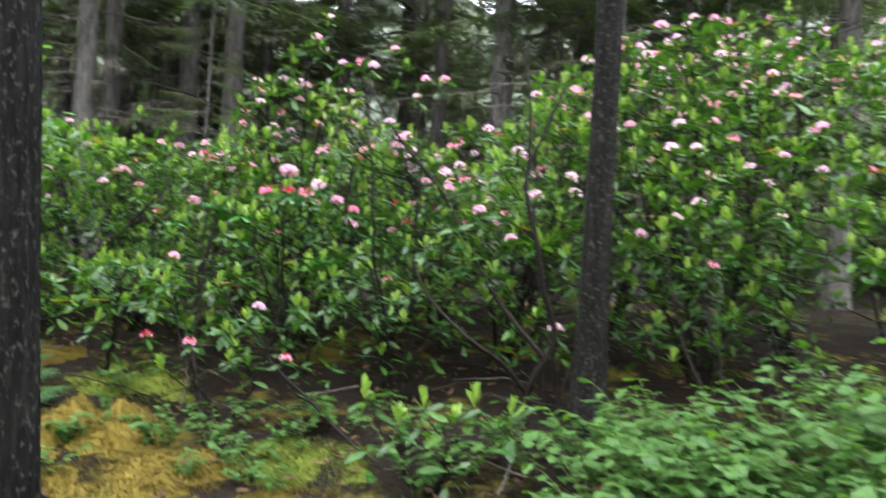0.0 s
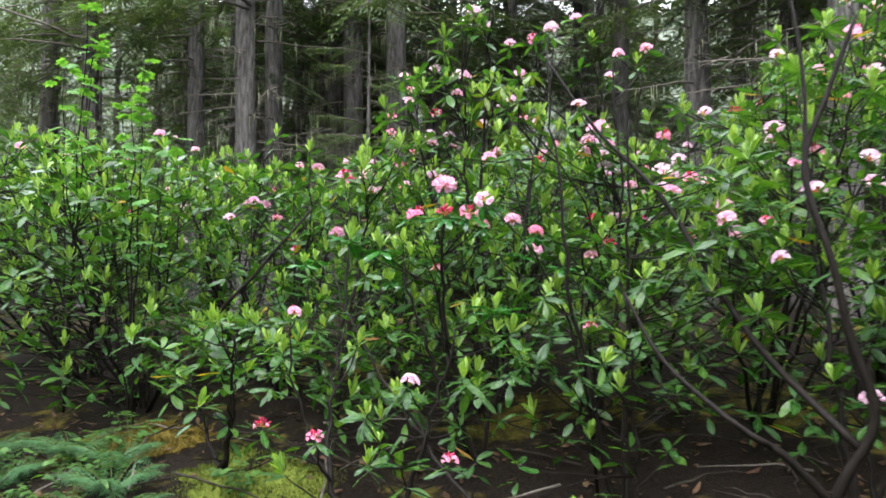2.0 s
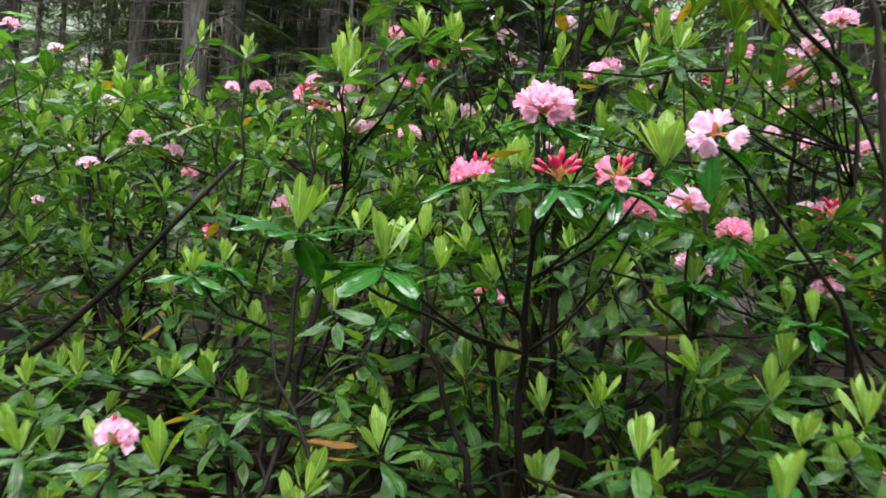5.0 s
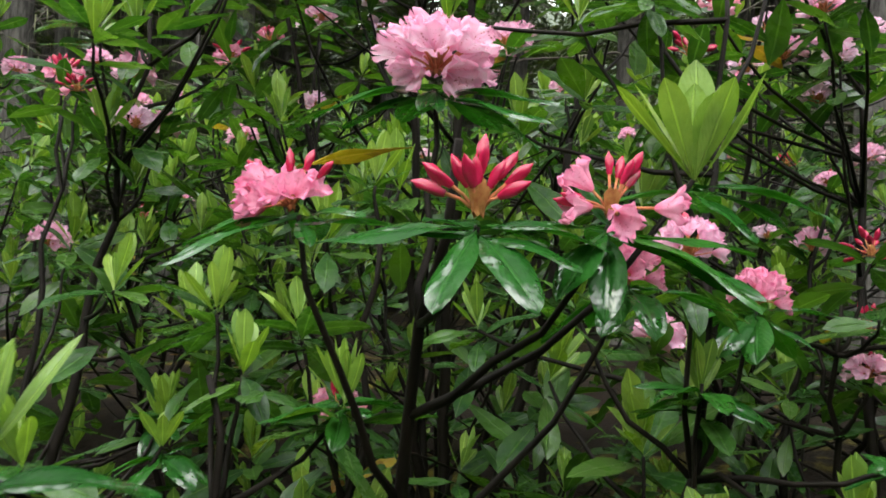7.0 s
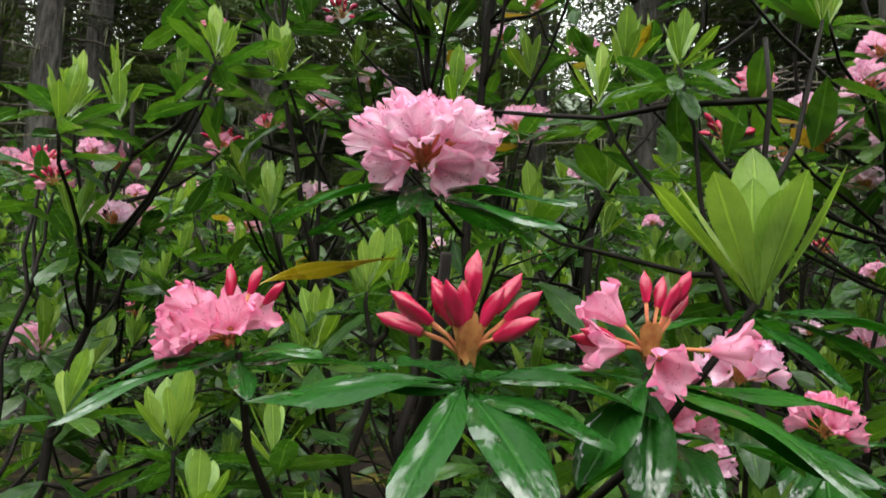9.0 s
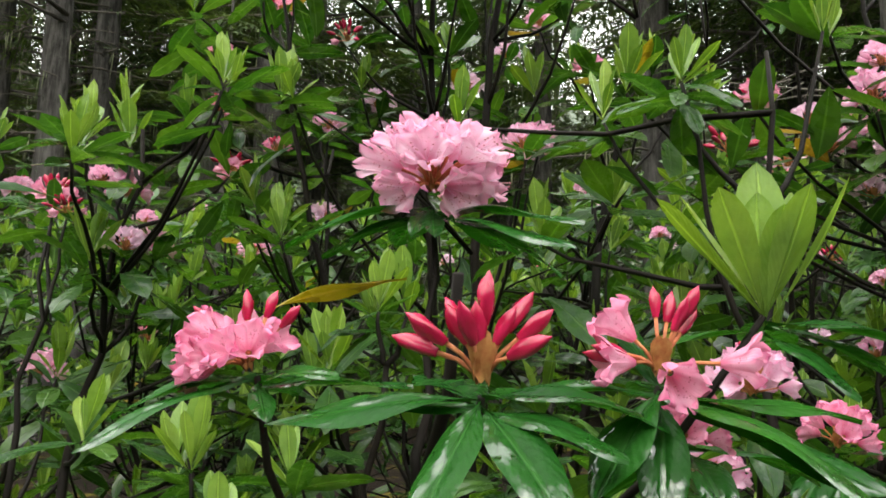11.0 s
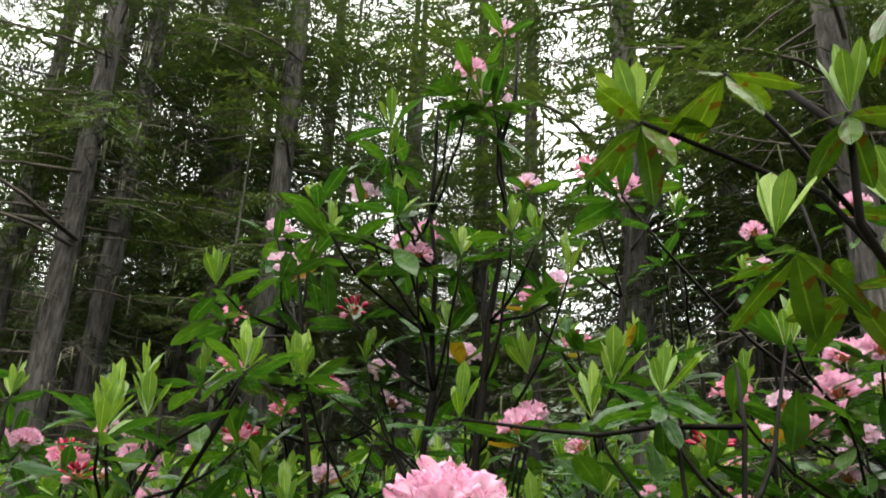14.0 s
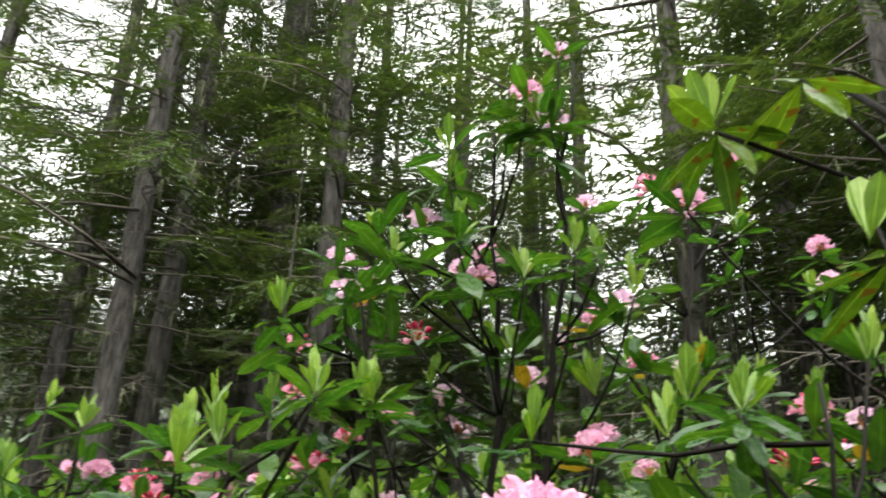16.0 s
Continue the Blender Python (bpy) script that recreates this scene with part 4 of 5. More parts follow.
for x, y, z, kind in (
    (-0.61, 5.05, 2.17, "rose"), (-0.66, 4.95, 2.07, "bud"), (-1.55, 5.07, 1.98, "pink"), (-1.16, 5.20, 2.50, "pink"), (-0.76, 5.00, 2.52, "pink"),
    (-1.12, 5.53, 2.39, "pale"), (-1.06, 5.20, 2.93, "pink"), (-1.01, 5.20, 2.85, "pale"), (-1.42, 5.15, 2.47, "pale"), (-1.61, 5.35, 2.44, "rose"),
    (-1.26, 5.35, 2.30, "pale"), (-0.96, 5.50, 2.51, "pink"), (-0.86, 5.45, 2.39, "rose"), (-0.40, 5.20, 2.27, "pink"), (-0.94, 5.07, 2.12, "pink"),
    (-1.38, 5.40, 2.28, "pink"), (-1.55, 5.40, 2.67, "pale"), (-1.57, 5.86, 2.42, "pale"), (-1.53, 5.31, 2.16, "rose"), (-1.63, 5.10, 2.08, "pink"),
    (-2.14, 5.46, 2.19, "pink"), (-1.69, 5.03, 2.04, "bud"), (-0.94, 5.24, 2.17, "pink"), (-0.28, 5.71, 1.99, "pink"),
):
    bloom(x, y, z, kind)
for x, y, z, kind in (
    (-0.38, 5.42, 1.82, "pink"), (-1.90, 5.60, 2.14, "pink"), (-2.43, 5.23, 1.98, "pink"), (-2.40, 5.69, 2.25, "pink"), (-1.34, 3.85, 1.37, "pink"),
    (-1.19, 5.41, 2.64, "pink"), (-0.84, 3.80, 1.13, "pale"), (-1.39, 3.71, 0.96, "bud"), (-1.11, 3.61, 0.95, "rose"), (-0.62, 3.62, 0.90, "rose"),
    (-0.69, 4.61, 1.76, "pink"), (0.11, 5.31, 1.99, "pink"), (0.22, 5.39, 1.72, "pink"), (0.01, 4.52, 1.85, "pink"), (-0.50, 5.96, 2.13, "pale"),
    (-0.46, 4.41, 2.54, "pale"), (-0.37, 4.53, 2.24, "pale"), (-1.44, 5.33, 2.57, "pale"), (-1.70, 5.26, 2.03, "pink"), (0.76, 5.94, 2.30, "pink"),
    (2.03, 7.18, 3.44, "pink"), (1.03, 4.60, 2.27, "pink"), (1.63, 5.02, 2.04, "pale"), (1.38, 4.20, 1.79, "pale"),
):
    bloom(x, y, z, kind)
for x, y, z, kind in (
    (1.46, 4.19, 1.47, "rose"), (1.29, 4.43, 1.73, "pale"), (-0.33, 4.52, 1.30, "rose"), (0.67, 4.05, 1.10, "pale"), (-1.00, 5.29, 3.10, "pale"),
    (-4.74, 5.68, 2.64, "pale"), (-5.29, 8.14, 3.04, "pale"), (-1.28, 5.20, 2.64, "pale"), (-0.89, 5.30, 2.46, "pale"), (-0.78, 5.40, 2.36, "pale"),
    (-0.40, 5.00, 2.22, "pink"), (-0.44, 5.10, 2.18, "pink"), (-0.39, 5.20, 2.13, "pale"), (-0.49, 5.30, 2.21, "pale"), (-1.25, 5.40, 2.25, "pale"),
    (-1.77, 5.10, 2.08, "rose"), (-1.44, 5.10, 2.12, "bud"), (-1.31, 5.30, 2.42, "bud"), (-0.49, 5.50, 2.19, "pale"), (-0.46, 5.30, 2.16, "pink"),
    (-0.38, 5.30, 2.19, "pink"), (-0.40, 5.30, 2.08, "pale"), (-1.42, 5.50, 2.11, "pale"), (-1.56, 5.00, 1.97, "pale"),
):
    bloom(x, y, z, kind)
for x, y, z, kind in (
    (-1.49, 5.40, 2.24, "rose"), (1.46, 5.32, 2.86, "pink"), (1.72, 5.96, 3.12, "pale"), (1.87, 5.89, 3.17, "pink"), (1.72, 5.43, 2.84, "pink"),
    (1.59, 5.65, 2.66, "pale"), (1.76, 5.60, 2.68, "pink"), (1.46, 5.79, 2.57, "pink"), (1.15, 5.91, 3.08, "pale"), (1.10, 5.28, 2.23, "pink"),
    (1.21, 5.23, 2.16, "pink"), (1.19, 5.95, 2.15, "pale"), (0.43, 5.67, 2.67, "pale"), (0.63, 5.80, 2.60, "pink"), (0.55, 5.50, 2.41, "pale"),
    (0.74, 5.68, 2.43, "rose"), (0.39, 5.29, 2.16, "pale"), (0.49, 5.09, 2.02, "pink"), (-0.12, 5.38, 1.97, "pale"), (0.02, 5.36, 1.72, "rose"),
    (0.23, 5.01, 1.72, "pale"), (0.19, 5.01, 1.83, "pink"), (0.10, 5.22, 1.97, "pale"), (-0.22, 5.38, 1.80, "rose"),
):
    bloom(x, y, z, kind)
for x, y, z, kind in (
    (-0.02, 5.15, 2.07, "pale"), (-0.22, 5.59, 2.75, "pink"), (-0.43, 5.67, 2.64, "pale"), (-0.82, 5.51, 2.84, "rose"), (-0.98, 5.59, 2.86, "pale"),
    (-0.62, 5.68, 2.99, "pink"), (-1.06, 5.70, 2.53, "pale"), (-1.58, 5.59, 2.64, "rose"), (-1.29, 5.59, 2.70, "pale"), (-1.96, 5.51, 2.22, "pink"),
    (-1.89, 5.63, 2.07, "pale"), (-1.70, 5.54, 2.38, "rose"), (-2.58, 5.41, 1.99, "pink"), (-3.39, 5.82, 1.80, "pale"), (-2.55, 5.68, 1.92, "rose"),
    (-3.51, 5.72, 2.53, "pink"), (-3.04, 5.49, 2.36, "pale"), (-3.92, 5.90, 2.01, "rose"), (-2.74, 5.83, 2.02, "pink"),
):
    bloom(x, y, z, kind)
for x, y, z in (
    (-2.73, 5.94, 2.52), (-1.36, 5.15, 2.62), (-1.18, 5.10, 2.56), (-1.23, 5.20, 2.82), (-1.10, 5.20, 2.88), (-1.65, 5.11, 2.24), (-2.16, 5.40, 2.30),
    (-0.97, 5.20, 2.56), (-0.86, 5.15, 2.44), (-0.52, 4.99, 2.25), (-0.73, 4.75, 2.11), (-1.49, 4.76, 2.06), (-1.34, 4.87, 2.19), (-1.59, 5.04, 2.16),
    (-1.02, 4.48, 1.61), (-1.41, 4.87, 1.50), (-0.47, 5.17, 1.58), (-0.93, 4.76, 1.68), (-1.15, 4.54, 1.63), (-0.67, 4.64, 1.62), (-1.39, 5.00, 2.24),
    (-1.29, 5.00, 2.21), (-1.57, 4.90, 2.13), (-1.11, 5.30, 2.39), (-0.92, 5.20, 2.54), (-1.07, 5.20, 2.51), (-0.79, 5.00, 2.19), (-1.01, 4.90, 2.12),
    (-1.58, 5.20, 2.47), (-1.31, 5.10, 2.53),
):
    bloom(x, y, z, None)
for x, y, z in (
    (-1.19, 5.40, 2.43), (-1.58, 5.20, 2.26), (-1.28, 5.30, 2.33), (-0.95, 5.30, 2.30), (-0.74, 5.40, 2.37), (-1.23, 5.20, 2.75), (-1.03, 5.20, 2.86),
    (-1.58, 4.90, 2.12), (-1.37, 4.95, 2.22), (-1.31, 5.00, 2.21), (-1.39, 5.10, 2.06), (-1.55, 4.90, 1.95), (-0.82, 4.90, 2.12), (-0.73, 4.85, 2.14),
    (-0.81, 5.00, 2.03), (-1.07, 4.75, 1.86), (-1.05, 4.80, 1.86), (-1.21, 4.60, 1.69), (-1.40, 4.70, 1.71), (-1.30, 5.00, 1.99), (-0.90, 4.90, 1.96),
):
    bloom(x, y, z, None)


for at in ((-0.14, 3.3, 0.80), (0.16, 3.1, 0.80), (0.35, 3.3, 0.80), (0.18, 3.0, 0.68), (0.43, 3.05, 0.70), (0.05, 3.15, 0.72), (0.28, 3.2, 0.74), (0.52, 3.2, 0.78), (-0.05, 3.05, 0.62), (0.30, 2.95, 0.6)):
    shoot(*at, None, 1.2, own=SEEDLING, flush=at[2] > 0.71)


# ---- the rest of the thicket ----
def top_z(x, y):
    """The height of the thicket's leafy surface."""
    front = 1.05 + 1.15 * (y - 3.55)
    away = math.hypot(x + 0.8, y - 3.68)
    right = 0.85 / (1 + math.exp(-(x - 0.4) * 3.0))
    cap = min(1.82 + 0.16 * away, 2.4) + right + 0.12 * noise.noise((x * 1.7, y * 1.7, 9.0))
    # it dips round the tall flowering stems in the middle
    dip = math.exp(-(((x + 1.1) / 1.3) ** 2) ** 2) * max(0.0, min(1.0, (6.3 - y) / 0.8))
    cap += dip * (min(cap, 1.58 + 0.36 * (y - 4.5)) - cap)
    return min(front, cap)


def hump(x, y):
    """How far the tall sparse shrubs rise above it."""
    return 0.85 * math.exp(-(((x + 1.0) / 0.42) ** 2 + ((y - 5.45) / 0.35) ** 2)) + 0.85 * math.exp(-(((x + 0.35) / 0.6) ** 2 + ((y - 6.0) / 0.5) ** 2))


def front_y(x):
    """Where the thicket begins: a bay on the mossy side and another under the leaning stems."""
    return 3.62 + 0.5 / (1 + math.exp(-(x + 0.35) * 6)) + 0.55 / (1 + math.exp((x + 1.9) * 6)) + 0.22 * noise.noise((x * 2.1, 0.5, 3.3))


CELLS = {}


def cell(x, y, z):
    return (int(x * 5 // 1), int(y * 5 // 1), int(z * 5 // 1))


for p in TAKEN:
    CELLS.setdefault(cell(*p), []).append(p)


def free(x, y, z, gap):
    for t, eye, aim_at, lean in PATH:
        if (x - eye[0]) ** 2 + (y - eye[1]) ** 2 + (z - eye[2]) ** 2 < (0.74 if z < 1.78 and x < -0.72 else 0.5) ** 2:
            return False
    # the opening round the near flower heads stays clear
    if -2.1 < x < -0.3 and y < 4.66 and z > (1.56 if x > -1.25 else 1.66):
        return False
    if z > 2.0 and y < 4.85 and -1.2 < x < -0.2:
        return False
    # a hollow in front of the leaning stick
    if -2.75 < x < -1.35 and y < 5.02 and z > 1.36:
        return False
    i, j, k = cell(x, y, z)
    for a in (-1, 0, 1):
        for b in (-1, 0, 1):
            for c in (-1, 0, 1):
                for p in CELLS.get((i + a, j + b, k + c), ()):
                    if (x - p[0]) ** 2 + (y - p[1]) ** 2 + (z - p[2]) ** 2 < gap * gap:
                        return False
    return True


srng = random.Random(21)
made = 0
for i in range(60000):
    if made >= 2900:
        break
    x, y = srng.uniform(-6.2, 4.6), 3.55 + 3.9 * srng.random() ** 1.2
    tz, gz = top_z(x, y), ground_z(x, y)
    if y < front_y(x):
        continue
    if abs(x - 0.85) < 0.2 and abs(y - 3.95) < 0.25:
        continue
    if srng.random() < 0.3:
        tz += hump(x, y)
    depth = srng.random() ** 1.5
    z = tz - depth * min(tz - gz - 0.3, 1.0) + srng.uniform(-0.06, 0.10)
    if z < gz + 0.25 or not free(x, y, z, 0.098) or z < 1.45 and y < 4.7 and srng.random() < (0.72 if x > -0.4 else 0.72 if x < -1.5 else 0.42):
        continue
    flower = None
    k = nearest((x, y))["kind"]
    if depth < 0.35 and z > 1.5 and (y > 4.45 or x > 0) and srng.random() < (0.40 if x > -0.5 else 0.09) * (1.0 if k in ("bloom", "hero") else 0.35):
        flower = srng.choice(("pink", "pink", "pale", "pale", "rose", "bud") if x < 0.4 else ("pink", "pale", "pale", "pale", "rose"))
    shoot(x, y, z, flower, srng.uniform(0.9, 1.2), (srng.uniform(-16, 16) + 10, srng.uniform(-16, 16)), flush=None if flower or srng.random() < 0.82 else False)
    CELLS.setdefault(cell(x, y, z), []).append((x, y, z))
    made += 1

# low shoots in the shade under the leafy surface
made = 0
for i in range(20000):
    if made >= 460:
        break
    x, y = srng.uniform(-3.6, 2.2), srng.uniform(3.9, 5.9)
    gz = ground_z(x, y)
    z = gz + srng.uniform(0.18, 0.95)
    if y < front_y(x) + 0.2 or z > top_z(x, y) or not free(x, y, z, 0.13):
        continue
    shoot(x, y, z, None, srng.uniform(0.9, 1.2), (srng.uniform(-16, 16) + 10, srng.uniform(-16, 16)), flush=True if srng.random() < 0.16 else False)
    CELLS.setdefault(cell(x, y, z), []).append((x, y, z))
    made += 1

# ---- branches: each shrub's limbs and twigs reach its shoots ----
for s in SHRUBS:
    if not s["shoots"]:
        continue
    rng = random.Random(len(s["shoots"]))
    base = np.array(s["at"])
    pts = [p - base for p in s["shoots"]]
    n_limb = max(3, min(7, len(pts) // 16))
    heads = [pts[i] for i in range(0, len(pts), max(1, len(pts) // n_limb))][:n_limb]
    groups = {i: [] for i in range(len(heads))}
    for p in pts:
        groups[min(groups, key=lambda i: np.linalg.norm((heads[i] - p) * np.array((1, 1, 0.5))))].append(p)
    twigs = Geo()
    for i, members in groups.items():
        if not members:
            continue
        mean = np.mean(members, axis=0)
        top = max(members, key=lambda p: p[2])
        end = np.array((0.5 * (mean[0] + top[0]), 0.5 * (mean[1] + top[1]), max(0.3, top[2] - 0.06)))
        root = np.array((rng.uniform(-0.07, 0.07), rng.uniform(-0.07, 0.07), -0.06))
        g = Geo()
        limb = bent(root, end, (rng.uniform(-0.15, 0.15) + 0.25 * end[0], rng.uniform(-0.15, 0.15) + 0.1 * end[1], -0.08), 19, rng, 0.014)
        g.add(*tube(limb, np.linspace(0.014, 0.0032, 19) * rng.uniform(0.8, 1.15), 7))
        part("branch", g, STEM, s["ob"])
        for p in sorted(members, key=lambda p: p[2]):
            under = sorted((q for q in limb[2:] if q[2] < p[2] - 0.04), key=lambda q: np.linalg.norm(q - p))
            a = rng.choice(under[:3]) if under else limb[rng.randint(1, 3)]
            twig = bent(a, p, (0.18 * (p[0] - a[0]), 0.18 * (p[1] - a[1]), -0.10 * abs(p[2] - a[2]) - 0.01), 6, rng, 0.006)
            twigs.add(*tube(twig, np.linspace(0.0042, 0.0022, 6), 5))
        for _ in range(rng.randint(1, 3)):
            a = limb[rng.randint(4, 11)]
            b = a + np.array((rng.uniform(-0.4, 0.4), rng.uniform(-0.45, 0.1), rng.uniform(-0.15, 0.25)))
            b[2] = max(b[2], 0.08)
            twigs.add(*tube(bent(a, b, (0, 0, 0.05), 6, rng, 0.012), np.linspace(0.004, 0.0012, 6), 4))
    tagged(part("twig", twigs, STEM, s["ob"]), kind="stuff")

# ---- undergrowth ----
grng = random.Random(8)


def moss_cushion(x, y, r, h, mat, label):
    """A lumpy mat of moss with a ragged edge that thins out into the litter, and short stems all over it."""
    g = Geo()
    n, k = 56, 22
    verts = []

    def surface(px, py, s):
        lump = 0.55 + 0.75 * noise.noise((px * 5, py * 5, 1.7)) + 0.35 * noise.noise((px * 13, py * 13, 5))
        return ground_z(px, py) - 0.012 + h * max(0.0, 1 - s ** 1.6) * max(0.05, lump) + 0.012 * noise.noise((px * 40, py * 40, 2)) * (1 - s)

    for i in range(k):
        s = i / (k - 1)
        for j in range(n):
            w = 2 * math.pi * j / n
            edge = 1 + 0.55 * noise.noise((math.cos(w) * 1.4 + x, math.sin(w) * 1.4 + y, 2)) + 0.25 * noise.noise((math.cos(w) * 5 + x, math.sin(w) * 5, 6))
            px, py = x + r * s * edge * math.cos(w), y + 0.75 * r * s * edge * math.sin(w)
            verts.append((px, py, surface(px, py, s)))
    g.add(verts, grid_faces(k, n, True))
    for _ in range(int(9000 * r)):
        w, s = grng.uniform(0, 6.283), math.sqrt(grng.random()) * 0.92
        edge = 1 + 0.55 * noise.noise((math.cos(w) * 1.4 + x, math.sin(w) * 1.4 + y, 2)) + 0.25 * noise.noise((math.cos(w) * 5 + x, math.sin(w) * 5, 6))
        px, py = x + r * s * edge * math.cos(w), y + 0.75 * r * s * edge * math.sin(w)
        d = np.array((grng.uniform(-1, 1), grng.uniform(-1, 1), 1.3)) * grng.uniform(0.008, 0.022)
        o = np.array((grng.uniform(-1, 1), grng.uniform(-1, 1), 0)) * 0.005
        b = np.array((px, py, surface(px, py, s) - 0.002))
        g.add([b - o, b + o, b + d], [(0, 1, 2)])
    return solo("moss_cushion", g, mat, label, "moss", "moss cushions", "stuff")


moss_cushion(-1.55, 3.48, 0.40, 0.20, MOSS, "golden orange moss cushion on the forest floor")
moss_cushion(-1.05, 3.08, 0.46, 0.08, MOSS, "low golden moss mat on the forest floor")
moss_cushion(-0.45, 3.35, 0.42, 0.06, MOSS_GREEN, "yellow-green moss mat on the forest floor")
moss_cushion(-0.35, 2.9, 0.36, 0.05, MOSS, "thin golden moss mat among litter")
moss_cushion(-2.1, 3.45, 0.40, 0.08, MOSS_GREEN, "green moss mat among ferns")
moss_cushion(-1.7, 4.15, 0.40, 0.06, MOSS_GREEN, "green moss mat under the shrubs")
moss_cushion(-2.5, 4.45, 0.42, 0.07, MOSS, "dull golden moss mat under the shrubs")


def herb(x, y, h, seed, stems=7):
    """A leafy herb: arching stems with paired toothed leaflets."""
    rng = random.Random(seed)
    z = ground_z(x, y)
    ob = thing("leafy_herb", (x, y, z), "soft light green leafy herb on the forest floor", "plant", "forest floor herbs")
    for i in range(stems):
        az = rng.uniform(0, 6.28)
        reach = h * rng.uniform(0.35, 0.9)
        end = np.array((math.cos(az) * reach, math.sin(az) * reach, h * rng.uniform(0.65, 1.05)))
        line = bent((0, 0, -0.02), end, (0, 0, h * 0.3), 7, rng, 0.004)
        g = Geo()
        g.add(*tube(line, np.linspace(0.003, 0.0012, 7), 4), slot=1)
        for k in range(2, 7):
            for side in (-1, 1):
                L = rng.uniform(0.048, 0.078) * (1.0 if k < 6 else 1.2) * min(1.0, 0.35 + h * 2.2)
                v, f, uv = leaf_shape(L, L * 0.62, rng.uniform(0.1, 0.5), rng.uniform(-0.2, 0.2), 6, 3, 0, 0.08, rng.uniform(0, 6))
                g.add(turned(v, aim(line[k], math.degrees(az) + side * rng.uniform(35, 75), rng.uniform(-15, 15), rng.uniform(-20, 20))), f, uv)
        tagged(part("leafy_stem", g, [HERB, GREEN_STEM], ob), kind="stuff")


for i in range(44):
    x, y = grng.uniform(0.85, 2.6), grng.uniform(2.35, 3.4)
    herb(x, y, grng.uniform(0.30, 0.42) + 0.22 * max(0, x - 0.9), 500 + i, 11)
for i, (x, y, h) in enumerate(((0.15, 3.1, 0.24), (0.3, 3.3, 0.22), (0.45, 3.6, 0.25), (-0.05, 3.5, 0.2), (0.6, 3.3, 0.25), (0.8, 3.55, 0.26), (1.1, 3.5, 0.3))):
    herb(x, y, h, 700 + i, 6)

for i in range(46):
    x = grng.uniform(-3.3, -0.2)
    herb(x, grng.uniform(2.95, front_y(x) + 0.25), grng.uniform(0.09, 0.17), 800 + i, 4)


def fern(x, y, h, seed):
    rng = random.Random(seed)
    ob = thing("fern", (x, y, ground_z(x, y)), "blue-green fern with finely cut drooping fronds", "fern", "ferns on the bank")
    for i in range(8):
        az = 360 * (i + rng.uniform(-0.3, 0.3)) / 8
        L = h * rng.uniform(0.9, 1.3)
        g = Geo()
        m = aim((0, 0, 0), az, 0)
        line = np.array([(L * 0.8 * s, 0, L * (0.95 * s - 0.62 * s * s)) for s in np.linspace(0, 1, 12)])
        g.add(turned(tube(line, np.linspace(0.003, 0.001, 12), 4)[0], m), tube(line, np.linspace(0.003, 0.001, 12), 4)[1], None, 1)
        for k in range(2, 24):
            s = k / 24
            root = np.array((L * 0.8 * s, 0, L * (0.95 * s - 0.62 * s * s)))
            pl = L * 0.30 * math.sin(math.pi * (0.12 + 0.88 * s)) + 0.008
            for side in (-1, 1):
                pinna = m @ aim(root, side * 72, -12 + rng.uniform(-10, 10))
                for q in range(1, 7):
                    at = (pl * q / 7, 0, -0.25 * pl * (q / 7) ** 2)
                    small = pl * 0.26 * (1 - q / 9)
                    for way in (-1, 1):
                        verts = [(0, -0.1 * small, 0), (0.55 * small, -0.2 * small, 0.05 * small), (small, 0, -0.1 * small), (0.5 * small, 0.2 * small, 0.05 * small)]
                        g.add(turned(verts, pinna @ aim(at, way * 58, rng.uniform(-18, 8))), [(0, 1, 2, 3)], [(0.4, 0), (0.3, 0.5), (0.5, 1), (0.7, 0.5)])
        tagged(part("frond", g, [FERN, GREEN_STEM], ob), kind="stuff")


for i, (x, y, h) in enumerate(((-1.85, 2.85, 0.22), (-2.1, 3.1, 0.26), (-1.75, 3.15, 0.2), (-2.5, 3.5, 0.32), (-2.9, 3.9, 0.42), (-2.2, 3.85, 0.46), (-3.3, 4.2, 0.42), (-1.98, 3.62, 0.36), (-2.45, 4.15, 0.40), (-2.75, 4.2, 0.4))):
    fern(x, y, h * 0.66, 900 + i)


def maple_leaf_geo(rng, size):
    """A lobed palmate leaf: seven pointed lobes round the stalk."""
    g = Geo()
    for k in range(7):
        a = -120 + 240 * k / 6
        L = size * (0.55 + 0.45 * math.cos(radians(a) * 0.7))
        v, f, uv = leaf_shape(L, L * 0.55, 0.25, 0.15, 6, 3, 0, 0.06, k)
        g.add(turned(v, aim((0, 0, 0.0006 * k), a, -4)), f, uv)
    return g


def sapling(x, y, seed, stems, spread, tall, meshes, leaf_name, label, r=0.006, pairs=2, first=3):
    """A young broadleaf tree: slim arching stems with leaves in pairs along them."""
    rng = random.Random(seed)
    ob = thing("vine_maple", (x, y, ground_z(x, y)), label, "sapling")
    for i in range(stems):
        end = np.array((rng.uniform(*spread[0]), rng.uniform(*spread[1]), rng.uniform(*tall)))
        line = bent((0, 0, -0.03), end, (0, 0, 0.25 * tall[0]), 12, rng, 0.012)
        g = Geo()
        g.add(*tube(line, np.linspace(r, 0.0016, 12), 5))
        part("twig", g, STEM, ob)
        for k in range(first, 12):
            for side in range(pairs):
                p = line[k] + np.array((rng.uniform(-0.08, 0.08), rng.uniform(-0.08, 0.08), rng.uniform(-0.05, 0.03)))
                part(leaf_name, rng.choice(meshes), None, ob, "", aim(p, rng.uniform(0, 360), rng.uniform(-30, 8), rng.uniform(-22, 22), rng.uniform(0.7, 1.1)))


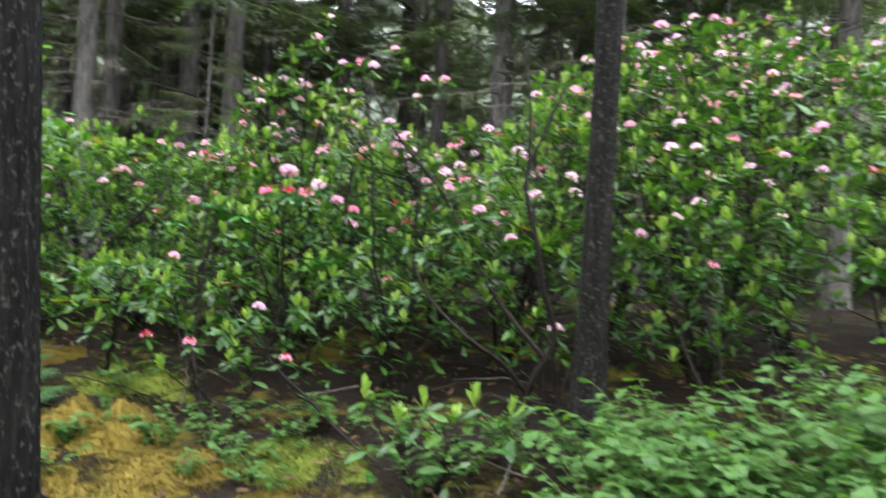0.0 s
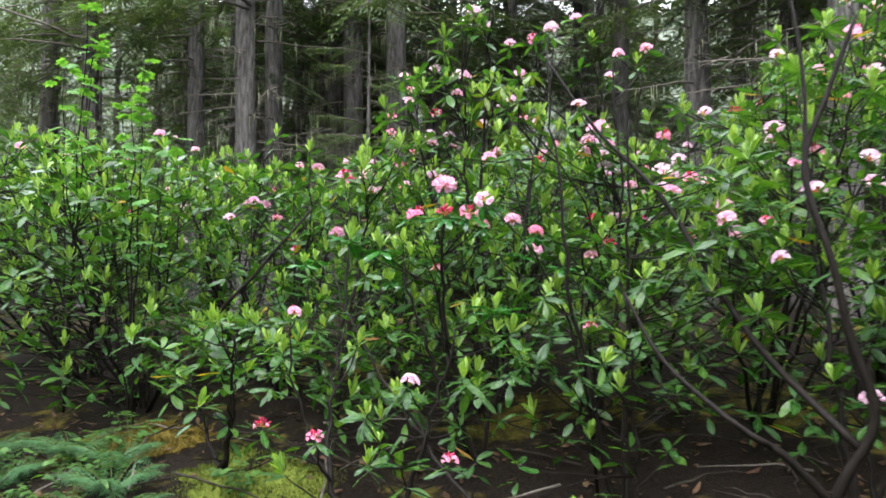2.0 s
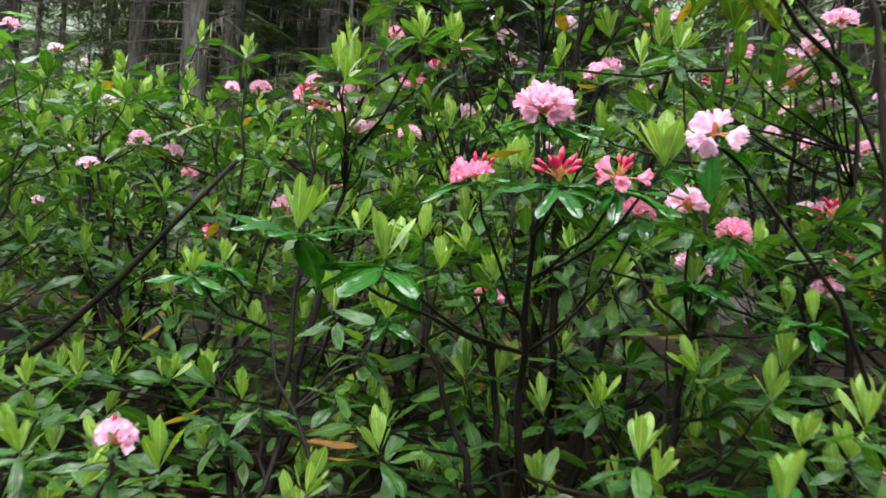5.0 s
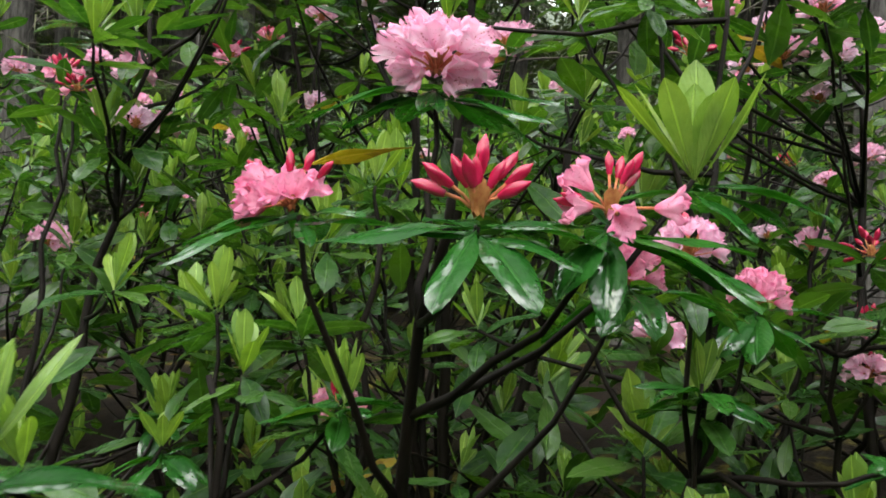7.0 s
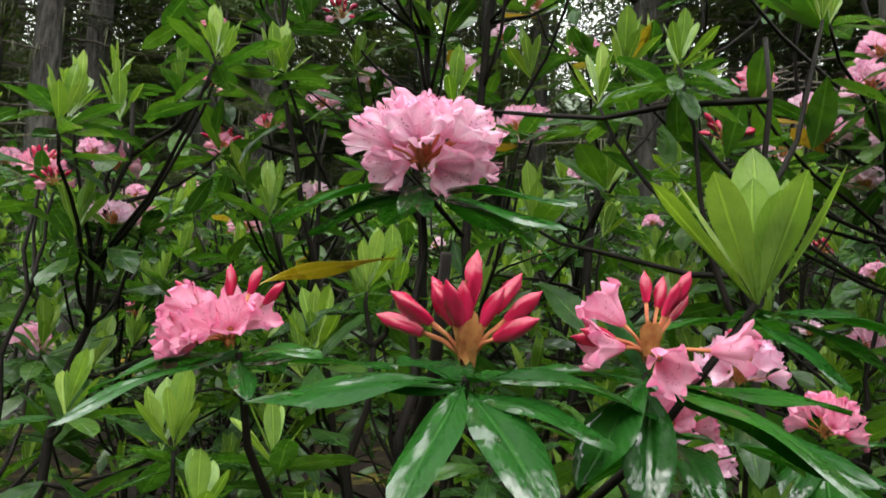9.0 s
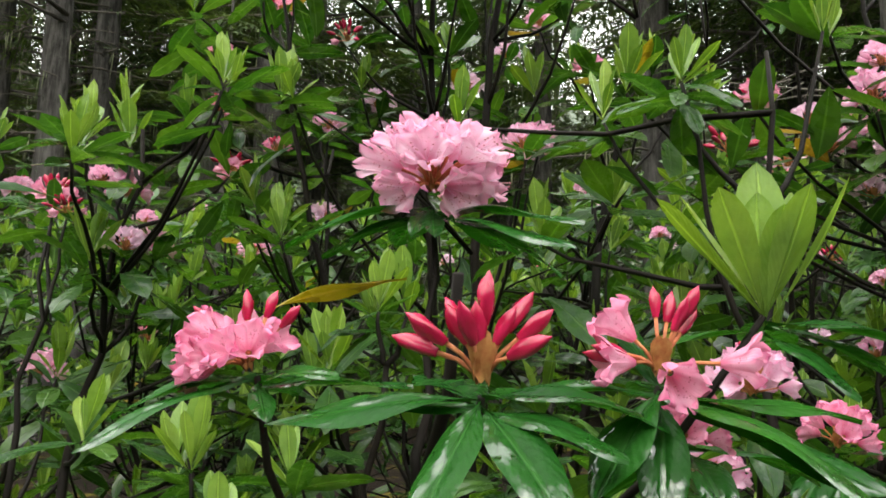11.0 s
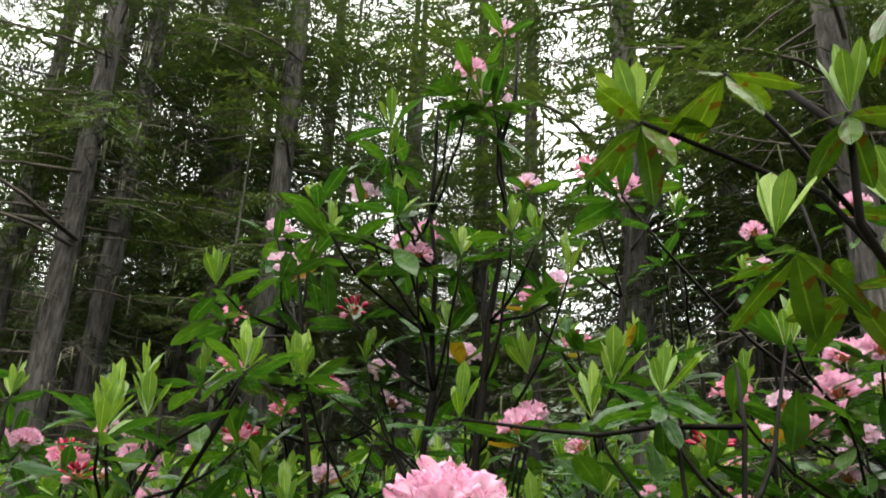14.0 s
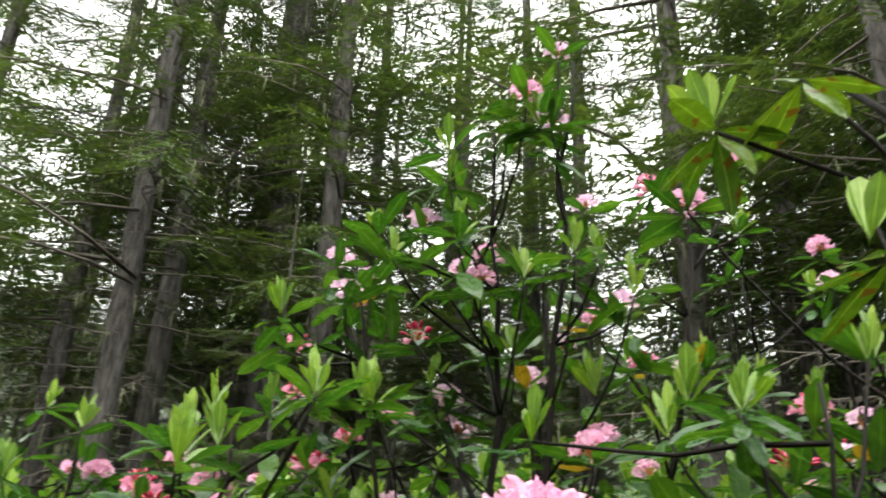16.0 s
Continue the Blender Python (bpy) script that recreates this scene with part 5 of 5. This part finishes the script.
lrng = random.Random(55)
LOBED = [maple_leaf_geo(lrng, 0.085).mesh("maple_leaf", [MAPLE]) for _ in range(4)]
sapling(-1.30, 1.95, 55, 5, ((-0.5, 0.25), (-0.1, 0.5)), (0.75, 1.15), LOBED, "maple_leaf", "young vine maple with bright yellow-green lobed leaves", 0.006, 2, 5)
SOFT = [maple_leaf_geo(lrng, 0.062).mesh("maple_leaf", [SOFT_LEAF]) for _ in range(4)]
sapling(-2.85, 4.72, 61, 5, ((-0.35, 0.4), (-0.25, 0.25)), (1.45, 2.1), SOFT, "maple_leaf", "thin vine maple with soft light green leaves among the rhododendrons", 0.007, 3, 5)
sapling(-3.55, 4.95, 62, 4, ((-0.35, 0.35), (-0.25, 0.25)), (1.7, 2.5), SOFT, "maple_leaf", "thin vine maple with soft light green leaves among the rhododendrons", 0.007, 3, 5)

# bare stems that stand out
stick = Geo()
stick.add(*tube([(-1.978, 5.10, 1.918), (-2.15, 5.05, 1.72), (-2.273, 5.0, 1.56), (-2.46, 4.97, 1.38), (-2.641, 4.95, 1.247), (-2.9, 4.9, ground_z(-2.9, 4.9))], (0.007, 0.009, 0.010, 0.011, 0.012, 0.014), 7))
solo("leaning_stick", stick, STEM, "dark bare broken stick leaning through the rhododendrons", "stick")
arch = min(SHRUBS, key=lambda s: (s["at"].x - 0.7) ** 2 + (s["at"].y - 4.15) ** 2)
for line, r in (
    ([(0.53, 3.95, 0.55), (0.55, 3.95, 0.82), (0.666, 3.95, 1.067), (0.60, 3.95, 1.33), (0.559, 3.95, 1.551), (0.483, 4.0, 1.868), (0.56, 4.05, 2.12), (0.658, 4.1, 2.39)], 0.021),
    ([(0.483, 4.0, 1.868), (0.49, 4.05, 2.15), (0.455, 4.1, 2.476), (0.40, 4.2, 2.75)], 0.009),
    ([(0.541, 3.95, 0.80), (0.40, 3.92, 0.95), (0.271, 3.9, 1.032), (0.029, 4.0, 1.224), (-0.124, 4.1, 1.464)], 0.016),
    ([(0.62, 3.95, 0.98), (0.302, 4.3, 1.303), (-0.027, 4.5, 1.843), (-0.306, 4.6, 2.155), (-0.556, 4.7, 2.523)], 0.015),
):
    g = Geo()
    line = smooth_line(line)
    g.add(*tube(line, np.linspace(r, r * 0.35, len(line)), 7))
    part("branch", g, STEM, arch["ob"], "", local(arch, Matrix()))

# fallen leaves and sticks on the floor
lit = Geo()
for _ in range(2600):
    x, y = grng.uniform(-4.5, 3.5), grng.uniform(1.2, 6.0)
    L = grng.uniform(0.03, 0.085)
    v, f, uv = leaf_shape(L, L * 0.36, grng.uniform(-0.6, 0.6), grng.uniform(-0.4, 0.5), 4, 3, 0, 0.1, grng.uniform(0, 6))
    lit.add(turned(v, aim((x, y, ground_z(x, y) + 0.012), grng.uniform(0, 360), grng.uniform(-12, 22), grng.uniform(-30, 30))), f, uv)
solo("leaf_litter", lit, LITTER, "scattered brown fallen leaves on the forest floor", "leaf litter", kind="stuff")
for i in range(60):
    x, y = grng.uniform(-3.0, 2.4), grng.uniform(3.2, 5.2)
    a, L = grng.uniform(0, 6.28), grng.uniform(0.25, 0.8)
    ends = [(x + s * L * math.cos(a), y + s * L * math.sin(a)) for s in (-0.5, 0.5)]
    p = [(q[0], q[1], ground_z(*q) + grng.uniform(0.01, 0.09)) for q in ends]
    g = Geo()
    g.add(*tube(bent(p[0], p[1], (0, 0, 0.03), 7, grng, 0.012), np.linspace(0.006, 0.002, 7), 5))
    solo("fallen_stick", g, STICK if i % 5 else TWIG, "thin dead stick lying on the forest floor", "stick", "fallen sticks")
